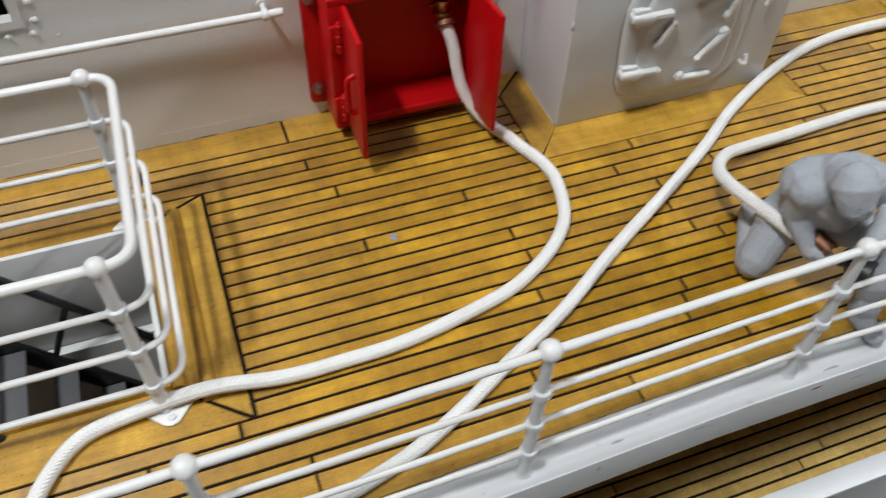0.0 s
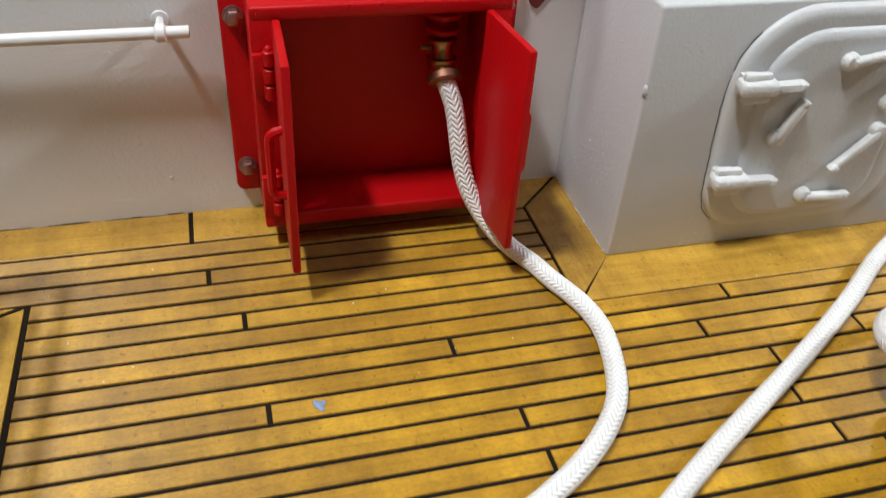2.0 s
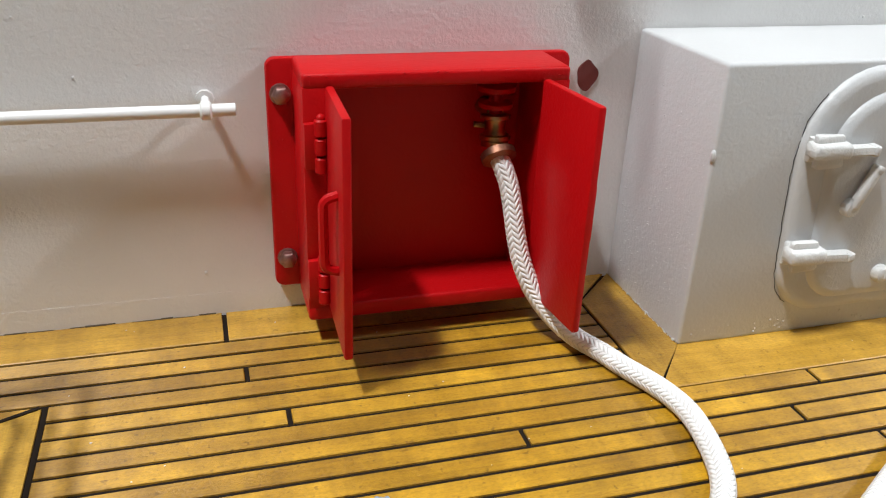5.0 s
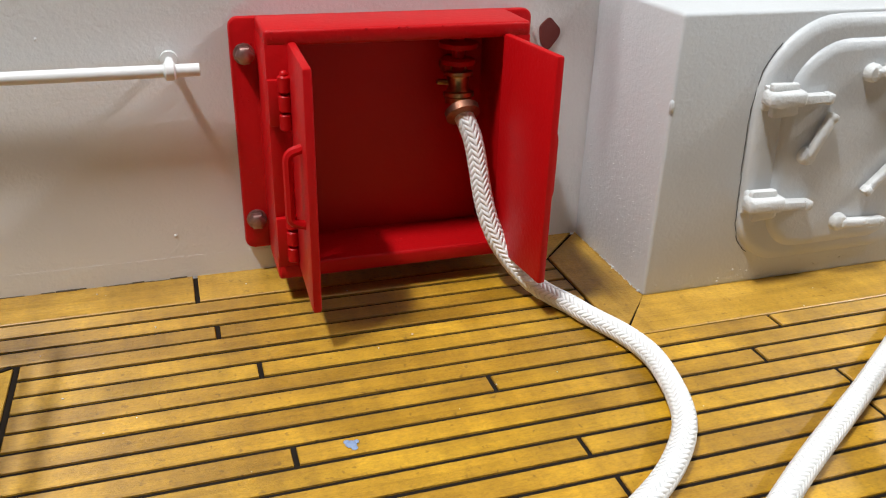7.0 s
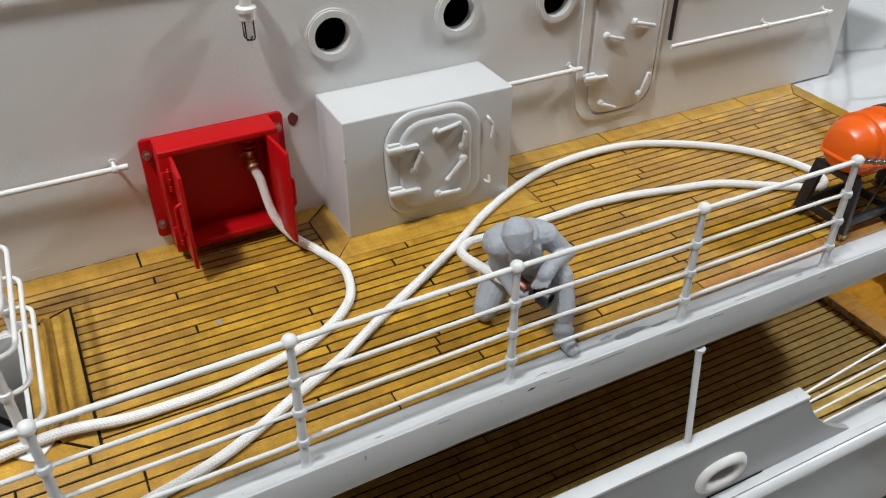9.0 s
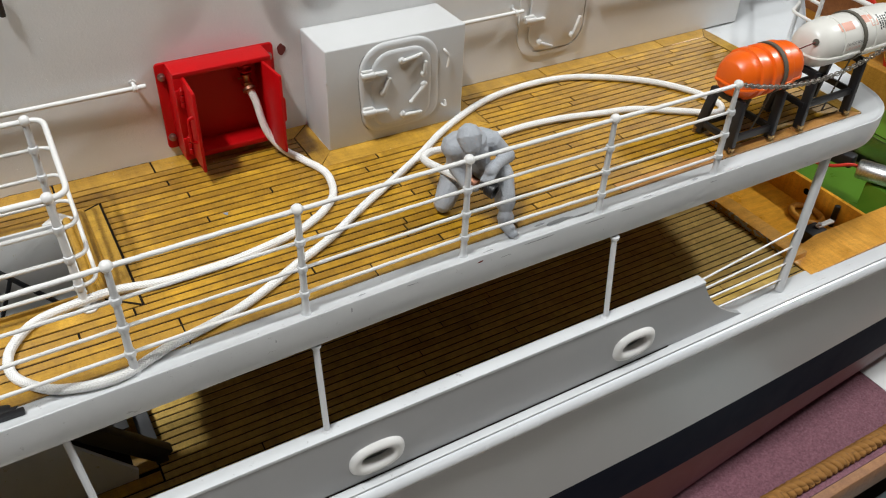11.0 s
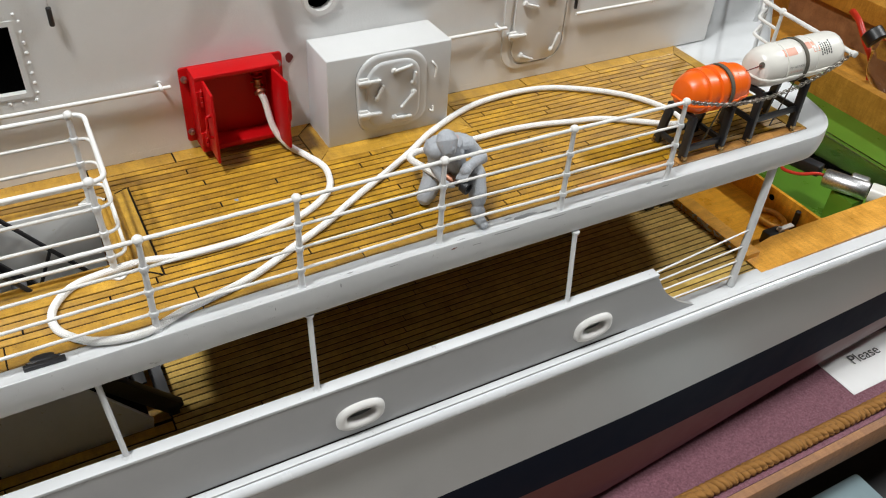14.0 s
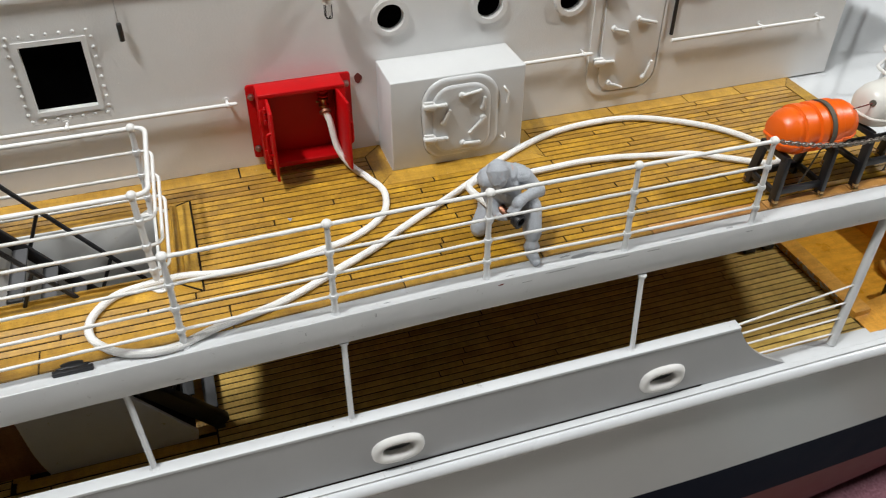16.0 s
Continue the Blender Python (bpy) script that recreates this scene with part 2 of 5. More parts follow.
# Darker copy of the plywood; shade of the far compartments is in its colour.
FARWOOD = wood("shade_toned_varnished_timber", (0.56, 0.27, 0.04), (0.40, 0.17, 0.02), rough=0.4, axis=1, vary=0.12)
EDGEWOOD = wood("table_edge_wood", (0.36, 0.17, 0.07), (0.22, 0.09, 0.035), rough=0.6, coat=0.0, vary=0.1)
COPPER = metal("dull_copper", (0.36, 0.17, 0.11), 0.5)
BRASS = metal("aged_brass", (0.56, 0.36, 0.15), 0.36)
BOLTM = metal("red_stained_bolt_steel", (0.46, 0.27, 0.24), 0.5)
STEEL = metal("steel", (0.82, 0.82, 0.83), 0.38)
CHAINM = metal("blackened_chain", (0.38, 0.35, 0.31), 0.42)
HOSE = cord("braided_hose", (0.85, 0.84, 0.825), 5.0, 1.05, 0.2, 0.6)
ROPE = cord("barrier_rope", (0.31, 0.14, 0.03), 1.0, 9.0, 1.2)
GREEN = paint("green_paint", (0.08, 0.19, 0.017), 0.3, 0.05, 0.15, coat=0.3)
CARPET = cloth("burgundy_cloth", (0.11, 0.036, 0.05), (0.27, 0.115, 0.15))
CARDW = paint("white_card", (0.80, 0.80, 0.80), 0.6, 0.02, 0.03)
INK = paint("black_ink", (0.02, 0.02, 0.02), 0.6, 0.02, 0.1)
REDINK = paint("red_print", (0.74, 0.36, 0.26), 0.5, 0.02, 0.15)
PALEBLUE = paint("pale_blue_plastic", (0.25, 0.34, 0.37), 0.45, 0.05, 0.1)
WIRE = paint("red_wire_insulation", (0.55, 0.03, 0.015), 0.4, 0.02, 0.1)
ROOMW = paint("hall_wall_paint", (0.13, 0.125, 0.12), 0.8, 0.3, 0.08)
ROOMC = paint("hall_ceiling_paint", (0.16, 0.16, 0.16), 0.8, 0.3, 0.08)
ROOMF = paint("hall_floor", (0.60, 0.555, 0.50), 0.6, 0.3, 0.15)
GLASS, _nt, _p = nodes_of("clear_plastic")
_p.inputs["Transmission Weight"].default_value, _p.inputs["Roughness"].default_value, _p.inputs["IOR"].default_value = 1.0, 0.05, 1.35
SPECK, _nt, _p = nodes_of("pale_blue_flake")
_p.inputs["Base Color"].default_value, _p.inputs["Roughness"].default_value = (0.20, 0.26, 0.40, 1), 0.6


# ---- building blocks, all in millimetres ----
def thing(name, at, label="", category="", group="", kind=""):
    ob = new(name)
    ob.empty_display_size = 0.005
    ob.location = Vector(at) * MM
    return tagged(ob, label, category, group, kind)


def mesh_of(name, bm, material, at=(0, 0, 0), flat=False):
    bmesh.ops.recalc_face_normals(bm, faces=bm.faces)
    me = bpy.data.meshes.new(name)
    bmesh.ops.translate(bm, verts=bm.verts, vec=-Vector(at))
    bmesh.ops.scale(bm, verts=bm.verts, vec=(MM, MM, MM))
    if not flat:
        for f in bm.faces:
            f.smooth = True
        for e in bm.edges:
            e.smooth = len(e.link_faces) == 2 and e.calc_face_angle(0) < 0.7
    bm.to_mesh(me)
    bm.free()
    me.materials.append(material)
    return me


def base_of(ob):
    at = Vector((0, 0, 0))
    while ob:
        at += ob.location
        ob = ob.parent
    return at / MM


def part(name, bm, material, parent, label="", flat=False):
    """Links a bmesh, drawn at its true place, as one mesh under a thing or a part."""
    ob = new(name, mesh_of(name, bm, material, base_of(parent), flat))
    ob.parent = parent
    return tagged(ob, label)


def single(name, bm, material, at, label="", category="", group="", kind="", flat=False):
    ob = new(name, mesh_of(name, bm, material, at, flat))
    ob.location = Vector(at) * MM
    return tagged(ob, label, category, group, kind)


def box(bm, x0, x1, y0, y1, z0, z1, bevel=0.0, seg=2):
    r = bmesh.ops.create_cube(bm, size=1)
    vs = r["verts"]
    for v in vs:
        v.co = Vector((x0 + (v.co.x + 0.5) * (x1 - x0), y0 + (v.co.y + 0.5) * (y1 - y0), z0 + (v.co.z + 0.5) * (z1 - z0)))
    if bevel:
        es = {e for v in vs for e in v.link_edges}
        bmesh.ops.bevel(bm, geom=list(es), offset=bevel, segments=seg, affect="EDGES", profile=0.5)
    return bm


def B():
    return bmesh.new()


def beam(bm, a, b, w, h, up=(0, 0, 1), bevel=0.0):
    """A straight bar from a to b, w wide and h high."""
    a, b = Vector(a), Vector(b)
    d = (b - a).normalized()
    s = d.cross(Vector(up)).normalized()
    u = s.cross(d)
    vs = []
    for q in (a, b):
        for i, j in ((-1, -1), (1, -1), (1, 1), (-1, 1)):
            vs.append(bm.verts.new(q + s * (i * w / 2) + u * (j * h / 2)))
    fs = [(0, 1, 2, 3), (7, 6, 5, 4), (0, 4, 5, 1), (1, 5, 6, 2), (2, 6, 7, 3), (3, 7, 4, 0)]
    made = [bm.faces.new([vs[i] for i in f]) for f in fs]
    if bevel:
        bmesh.ops.bevel(bm, geom=list({e for f in made for e in f.edges}), offset=bevel, segments=2, affect="EDGES", profile=0.5)
    return bm


def spline(pts, step=1.5, closed=False):
    """A Catmull-Rom curve through the points."""
    P = [Vector(p) for p in pts]
    n = len(P)
    out = []
    for i in range(n if closed else n - 1):
        p0 = P[(i - 1) % n] if closed or i else P[0] * 2 - P[1]
        p1, p2 = P[i], P[(i + 1) % n]
        p3 = P[(i + 2) % n] if closed or i + 2 < n else P[-1] * 2 - P[-2]
        k = max(2, int((p2 - p1).length / step))
        for j in range(k):
            t = j / k
            out.append(0.5 * ((2 * p1) + (p2 - p0) * t + (2 * p0 - 5 * p1 + 4 * p2 - p3) * t * t + (3 * p1 - p0 - 3 * p2 + p3) * t ** 3))
    if not closed:
        out.append(P[-1])
    return out


def bent(pts, radius, seg=5):
    """A polyline with its corners rounded."""
    P = [Vector(p) for p in pts]
    out = [P[0]]
    for a, b, c in zip(P, P[1:], P[2:]):
        r = min(radius, (b - a).length * 0.49, (c - b).length * 0.49)
        s, e = b + (a - b).normalized() * r, b + (c - b).normalized() * r
        for j in range(seg + 1):
            t = j / seg
            out.append(s * (1 - t) ** 2 + b * 2 * t * (1 - t) + e * t * t)
    return out + [P[-1]]


def tube(bm, pts, r, seg=10, closed=False, cap=True, radii=None):
    """A round tube along points, with a map of turn and millimetres."""
    P = [Vector(p) for p in pts]
    uv = bm.loops.layers.uv.get("UVMap") or bm.loops.layers.uv.new("UVMap")
    n = len(P)
    tang = []
    for i in range(n):
        a, b = (P[i - 1], P[(i + 1) % n]) if closed else (P[max(0, i - 1)], P[min(n - 1, i + 1)])
        tang.append((b - a).normalized())
    ref = Vector((0, 0, 1)) if abs(tang[0].z) < 0.9 else Vector((0, 1, 0))
    nrm = (ref - tang[0] * ref.dot(tang[0])).normalized()
    rings, length, along = [], 0.0, []
    for i in range(n):
        if i:
            nrm = (nrm - tang[i] * nrm.dot(tang[i])).normalized()
            length += (P[i] - P[i - 1]).length
        along.append(length)
        bi = tang[i].cross(nrm)
        rr = radii[i] if radii else r
        rings.append([bm.verts.new(P[i] + (nrm * math.cos(2 * math.pi * k / seg) + bi * math.sin(2 * math.pi * k / seg)) * rr) for k in range(seg)])
    for i in range(n if closed else n - 1):
        j = (i + 1) % n
        l1 = along[j] if j else length + (P[0] - P[-1]).length
        for k in range(seg):
            f = bm.faces.new((rings[i][k], rings[i][(k + 1) % seg], rings[j][(k + 1) % seg], rings[j][k]))
            for lp, (a, b) in zip(f.loops, ((k, along[i]), (k + 1, along[i]), (k + 1, l1), (k, l1))):
                lp[uv].uv = (a / seg, b)
    if cap and not closed:
        bm.faces.new(rings[0][::-1])
        bm.faces.new(rings[-1])
    return bm


def rod(bm, a, b, r, seg=10, r2=None):
    return tube(bm, (a, b), r, seg, radii=(r, r if r2 is None else r2))


def ball(bm, c, r, seg=12, squash=(1, 1, 1)):
    res = bmesh.ops.create_uvsphere(bm, u_segments=seg, v_segments=max(6, seg * 2 // 3), radius=r)
    for v in res["verts"]:
        v.co = Vector(c) + Vector((v.co.x * squash[0], v.co.y * squash[1], v.co.z * squash[2]))
    return bm


def lathe(bm, a, axis, profile, seg=20):
    """Turned shape: profile of (distance along the axis, radius)."""
    ax = Vector(axis).normalized()
    pts = [Vector(a) + ax * d for d, _ in profile]
    s = ax.cross(Vector((0, 0, 1)) if abs(ax.z) < 0.9 else Vector((0, 1, 0))).normalized()
    t = ax.cross(s)
    rings = [[bm.verts.new(p + (s * math.cos(2 * math.pi * k / seg) + t * math.sin(2 * math.pi * k / seg)) * max(r, 1e-3)) for k in range(seg)] for p, (_, r) in zip(pts, profile)]
    for r0, r1 in zip(rings, rings[1:]):
        for k in range(seg):
            bm.faces.new((r0[k], r0[(k + 1) % seg], r1[(k + 1) % seg], r1[k]))
    bm.faces.new(rings[0][::-1])
    bm.faces.new(rings[-1])
    return bm


def prism(bm, outline, axis, a, b, bevel=0.0):
    """A flat outline of (u, v) pushed from a to b along an axis: x takes (y, z), y takes (x, z), z takes (x, y)."""
    def at(u, v, w):
        return {"x": (w, u, v), "y": (u, w, v), "z": (u, v, w)}[axis]
    lo = [bm.verts.new(at(u, v, a)) for u, v in outline]
    hi = [bm.verts.new(at(u, v, b)) for u, v in outline]
    n = len(outline)
    made = [bm.faces.new(lo), bm.faces.new(hi[::-1])]
    for i in range(n):
        made.append(bm.faces.new((lo[i], hi[i], hi[(i + 1) % n], lo[(i + 1) % n])))
    if bevel:
        bmesh.ops.bevel(bm, geom=list({e for f in made[:2] for e in f.edges}), offset=bevel, segments=2, affect="EDGES", profile=0.5)
    return bm


def rounded(x0, x1, z0, z1, r, seg=8, low=None):
    """The outline of a rectangle with round corners, the lower ones of another radius if given."""
    out = []
    q = r if low is None else low
    for cx, cz, c, a0 in ((x1 - q, z0 + q, q, -90), (x1 - r, z1 - r, r, 0), (x0 + r, z1 - r, r, 90), (x0 + q, z0 + q, q, 180)):
        for k in range(seg + 1):
            a = radians(a0 + 90 * k / seg)
            out.append((cx + c * math.cos(a), cz + c * math.sin(a)))
    return out


def ring_prism(bm, outer, inner, y0, y1):
    """A frame between two outlines with the same number of points, from y0 to y1."""
    n = len(outer)
    vs = [[bm.verts.new((u, y, v)) for u, v in o] for o, y in ((outer, y0), (outer, y1), (inner, y1), (inner, y0))]
    for a, b in zip(vs, vs[1:] + vs[:1]):
        for k in range(n):
            bm.faces.new((a[k], a[(k + 1) % n], b[(k + 1) % n], b[k]))
    return bm


def panel_with_holes(bm, x0, x1, z0, z1, y_out, y_in, holes):
    """An upright panel; holes are ("rect", x0, x1, z0, z1) or ("oval", cx, cz, rx, rz), side by side in x."""
    def quad(a, b, c, d):
        bm.faces.new([bm.verts.new(q) for q in (a, b, c, d)])

    def sheet(xa, xb, za, zb):
        for y in (y_out, y_in):
            quad((xa, y, za), (xb, y, za), (xb, y, zb), (xa, y, zb))

    x = x0
    for h in sorted(holes, key=lambda q: q[1]):
        if h[0] == "rect":
            _, a, b, c, d = h
            if a > x:
                sheet(x, a, z0, z1)
            sheet(a, b, z0, c)
            sheet(a, b, d, z1)
            loop = [(a, c), (b, c), (b, d), (a, d)]
        else:
            _, cx, cz, rx, rz = h
            a, b, c, d = cx - rx - 2, cx + rx + 2, cz - rz - 2, cz + rz + 2
            if a > x:
                sheet(x, a, z0, z1)
            sheet(a, b, z0, c)
            sheet(a, b, d, z1)
            n = 40
            loop, sq = [], []
            for k in range(n):
                t = 2 * math.pi * (k + 0.5) / n
                co, si = math.cos(t), math.sin(t)
                loop.append((cx + rx * co, cz + rz * si))
                m = max(abs(co), abs(si))
                sq.append((cx + (b - cx) * co / m, cz + (d - cz) * si / m))
            for y in (y_out, y_in):
                for k in range(n):
                    (u0, v0), (u1, v1), (p1, q1), (p0, q0) = sq[k], sq[(k + 1) % n], loop[(k + 1) % n], loop[k]
                    quad((u0, y, v0), (u1, y, v1), (p1, y, q1), (p0, y, q0))
            for (ka, kb) in ((n // 8 - 1, n // 8), (3 * n // 8 - 1, 3 * n // 8), (5 * n // 8 - 1, 5 * n // 8), (7 * n // 8 - 1, 7 * n // 8)):
                ux = b if sq[ka][0] > cx else a
                vz = d if sq[ka][1] > cz else c
                for y in (y_out, y_in):
                    bm.faces.new([bm.verts.new(q) for q in ((sq[ka][0], y, sq[ka][1]), (ux, y, vz), (sq[kb][0], y, sq[kb][1]))])
        for k in range(len(loop)):
            (u0, v0), (u1, v1) = loop[k], loop[(k + 1) % len(loop)]
            quad((u0, y_out, v0), (u1, y_out, v1), (u1, y_in, v1), (u0, y_in, v0))
        x = b
    sheet(x, x1, z0, z1)
    for za in (z0, z1):
        quad((x0, y_out, za), (x1, y_out, za), (x1, y_in, za), (x0, y_in, za))
    for xa in (x0, x1):
        quad((xa, y_out, z0), (xa, y_out, z1), (xa, y_in, z1), (xa, y_in, z0))
    bmesh.ops.remove_doubles(bm, verts=bm.verts, dist=0.01)
    return bm


# ---- the model's main structure ----
PORTS = [(8.6, 71.2), (61.0, 71.2), (107.3, 69.3), (184.5, 71.0)]
wall = single("superstructure_wall", panel_with_holes(B(), -340, 291, 0, 150, 0, 3, [("rect", -160.0, -133.6, 46.4, 78.2)] + [("oval", x, z, 6.8, 6.8) for x, z in PORTS]),
              WHITE, (0, 0, 0), "off-white painted superstructure side of a model ship", "wall", kind="structure")
bm = B()
box(bm, -340, -13.5, -0.06, -0.02, 0, 4.2)
box(bm, 71.6, 290.5, -0.05, -0.02, 0, 3.8)
part("baseboard", bm, WHITE, wall)
part("moulding", box(B(), -340, 291, -1.6, 0.1, 97.6, 101, 0.4), WHITE, wall)
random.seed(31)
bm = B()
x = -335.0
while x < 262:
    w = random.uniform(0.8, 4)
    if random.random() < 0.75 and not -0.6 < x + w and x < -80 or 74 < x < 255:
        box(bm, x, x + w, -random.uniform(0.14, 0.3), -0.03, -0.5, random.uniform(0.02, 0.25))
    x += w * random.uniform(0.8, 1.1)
part("grime_line", bm, DIRTSHADE, wall, "dark uneven dirt line at the wall's foot")
bm = B()
box(bm, 288, 291, 3, 160, 0, 150)
part("end_wall", bm, WHITE, wall)
# Box painted black so the rooms behind the openings look unlit.
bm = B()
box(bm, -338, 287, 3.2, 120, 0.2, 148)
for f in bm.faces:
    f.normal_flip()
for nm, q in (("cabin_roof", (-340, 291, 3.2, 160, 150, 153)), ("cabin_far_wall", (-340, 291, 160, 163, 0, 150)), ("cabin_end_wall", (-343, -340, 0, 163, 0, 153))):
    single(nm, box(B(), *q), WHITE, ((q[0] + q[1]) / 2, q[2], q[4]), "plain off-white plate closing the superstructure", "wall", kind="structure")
single("cabin_black_fill", bm, DARK, (0, 60, 0), "black box standing in for the unlit space inside the superstructure", "interior", kind="structure")


def edge_out(x):
    return -127 + 0.028 * min(0.0, x)


def edge_plank(x):
    return -117.5 + 0.034 * min(0.0, x)


def deck_outline(inset=0.0):
    pts = [(x, edge_out(x) + inset) for x in range(-340, 261, 20)]
    for k in range(1, 9):
        a = radians(-90 + 78 * k / 8)
        pts.append((258 + (34 - inset) * math.cos(a) * 1.0, edge_out(0) + 34 + (34 - inset) * math.sin(a)))
    pts += [(303 - inset, -54), (313 - inset, -39), (398 - inset, 38), (560 - inset, 186)]
    return pts


bm = B()
# the upper deck slab: rounded fascia swept along the outline, open for the stairwell
prof = [(2.6, -1.05), (1.5, -0.75), (0.75, -0.2), (0.35, -0.02), (0.08, -0.15), (0.0, -0.6), (0.0, -8.3), (0.5, -13), (1.5, -16.2), (3.0, -17.9)]
rings = [[bm.verts.new((x, y, z)) for x, y in deck_outline(i)] for i, z in prof]
for r0, r1 in zip(rings, rings[1:]):
    for k in range(len(r0) - 1):
        bm.faces.new((r0[k], r0[k + 1], r1[k + 1], r1[k]))
front_in = -94.0
for ring, z in ((rings[0], -1.05), (rings[-1], -17.9)):
    n_front = 31
    inner = [bm.verts.new((v.co.x, front_in, z)) for v in ring[:n_front]]
    for k in range(n_front - 1):
        bm.faces.new((ring[k], ring[k + 1], inner[k + 1], inner[k]))
    tail = [ring[n_front - 1]] + ring[n_front:] + [bm.verts.new((255, 186, z)), inner[-1]]
    bm.faces.new(tail)
edge = single("upper_deck_edge", bm, EDGEW, (0, 0, -10), "white painted deck edge and waterway with worn fascia", "deck edge", kind="structure")
CHIPG = paint("bare_grey_patch", (0.36, 0.375, 0.39), 0.7, 0.1, 0.25)


def chip(cx, cy, cz, w, h, face, mat):
    """A shallow scab with a ragged outline, on the top or the front face of the deck edge."""
    pts = []
    for k in range(11):
        a, q = 2 * math.pi * k / 11, random.uniform(0.55, 1.15)
        pts.append((w / 2 * q * math.cos(a), h / 2 * q * math.sin(a)))
    bm = B()
    if face == "top":
        prism(bm, [(cx + u, cy + v) for u, v in pts], "z", cz - 0.05, cz + 0.04)
    else:
        prism(bm, [(cx + u, cz + v) for u, v in pts], "y", cy - 0.04, cy + 0.05)
    part("chip", bm, mat, edge, "bare chip in the paint")


for cx, cy, w, h in ((63, -122.3, 15, 3.2), (55, -120.6, 6, 1.6), (75.5, -123.4, 9, 1.4), (26, -125.6, 5, 0.9), (-120, -127.2, 3, 1.2), (-30, -125.8, 4, 0.8), (110, -125.6, 7, 0.8), (139, -124.8, 5, 1.2)):
    chip(cx, cy + 1.2, -1.05, w, h, "top", CHIPG)
for cx, cz, w, h, mat in ((21, -2.7, 3.4, 1.1, PRIMERRED), (-36, -3.6, 0.8, 2.6, CHIPG), (79, -1.9, 12, 0.7, CHIPG), (50, -1.8, 16, 0.55, CHIPG), (96, -1.9, 9, 0.6, CHIPG), (-11, -1.9, 6, 0.5, CHIPG), (33, -4.2, 6, 0.35, CHIPG), (-66, -5, 0.5, 2.0, CHIPG), (148, -3, 5, 0.6, CHIPG)):
    chip(cx, edge_out(cx), cz, w, h, "front", mat)
# Unseen underside is brown to cut bounce, thinned by the stairwell to admit light.
bm = B()
box(bm, -104, 257, -94.2, 0, -17, -1.12)
box(bm, -118.5, -104, -94.2, 0, -6, -1.12)
box(bm, -340, -118.5, -29.5, 0, -17, -1.25)
box(bm, -340, -118.5, -95, -80.2, -17, -1.25)
single("deck_base", bm, EDGEWOOD, (0, 0, -10), "brown base of the upper deck, darkened to cut bounced light below", "deck", kind="structure")
deck = single("upper_deck", prism(B(), [(-118.3, -0.1), (-118.3, -29.5), (-340, -29.5), (-340, -0.1)], "z", -1.2, -0.4), CAULK, (0, 0, 0), "honey-varnished laid deck with black caulking", "deck", kind="structure")
bm = B()
out = [(x, edge_plank(x) + 0.3) for x in range(-340, 261, 20)] + [(263.5, -117.2), (263.5, -0.1), (-118.3, -0.1), (-118.3, -23.6), (-103.4, -23.6), (-103.4, -93.0), (-340, -93.0)]
prism(bm, out, "z", -1.0, -0.4)
part("caulking", bm, CAULK, deck, "black caulking between planks")

# the lower deck, bulwark and hull
LZ = -97.0
lower = single("lower_deck", box(B(), -340, 258, -134, 160, LZ - 6, LZ - 0.5), CAULK, (0, 0, LZ), "weathered laid planking of the lower deck", "deck", kind="structure")
bm = B()
panel_with_holes(bm, -340, 146, -96.5, -60.6, -136.2, -133.2, [("oval", -31, -82.4, 8.4, 5.0), ("oval", 110.5, -82.2, 8.4, 5.0)])
bul = single("bulwark", bm, BULG, (0, -136, LZ), "grey painted bulwark along the lower deck", "bulwark", kind="structure")
curve = [(146, -60.6)] + [(152.2 + 20 * u + 18 * u ** 3, -60.6 - 36 * u) for u in [k / 12 for k in range(13)]] + [(146, -96.6)]
part("end_scroll", prism(B(), curve, "y", -136.2, -133.2), BULG, bul)
bm = B()
box(bm, -340, 152.4, -136.5, -130.2, -60.6, -58.7, 0.3)
part("capping", bm, EDGEW, bul, "white painted capping rail")
# No gap is modelled; a black strip paints its shade along the bulwark's foot.
part("gap", box(B(), -340, 137, -136.5, -136.25, -96.6, -95.8), CAULK, bul, "thin black strip standing in for the shaded gap under the bulwark")
bm = B()
box(bm, 150, 258, -137, -127, LZ - 1, LZ + 0.2, 0.2)
part("waterway", bm, EDGEW, bul, "white painted waterway")


def hull_row(x):
    """Half-section of the hull at x, from the sheer down: (y, z)."""
    s = max(0.0, (x - 150) / 250.0) ** 1.3
    sheer = -2.0 * max(0.0, (x - 220) / 160.0) ** 1.3
    wl, low = -138.0 + 8.0 * s, -137.3 + 9.5 * s
    bilge = -131.0 + 0.105 * max(0.0, x - 165)
    return [(-138.5, LZ - 3 + sheer), (-138.5, -116 + sheer), (wl, -181), (low, -223), (0.65 * low + 0.35 * bilge, -258), (0.25 * low + 0.75 * bilge, -276), (bilge + 4, -285), (bilge + 16, -290), (30, -291.5)]

xs = list(range(-560, 861, 20))
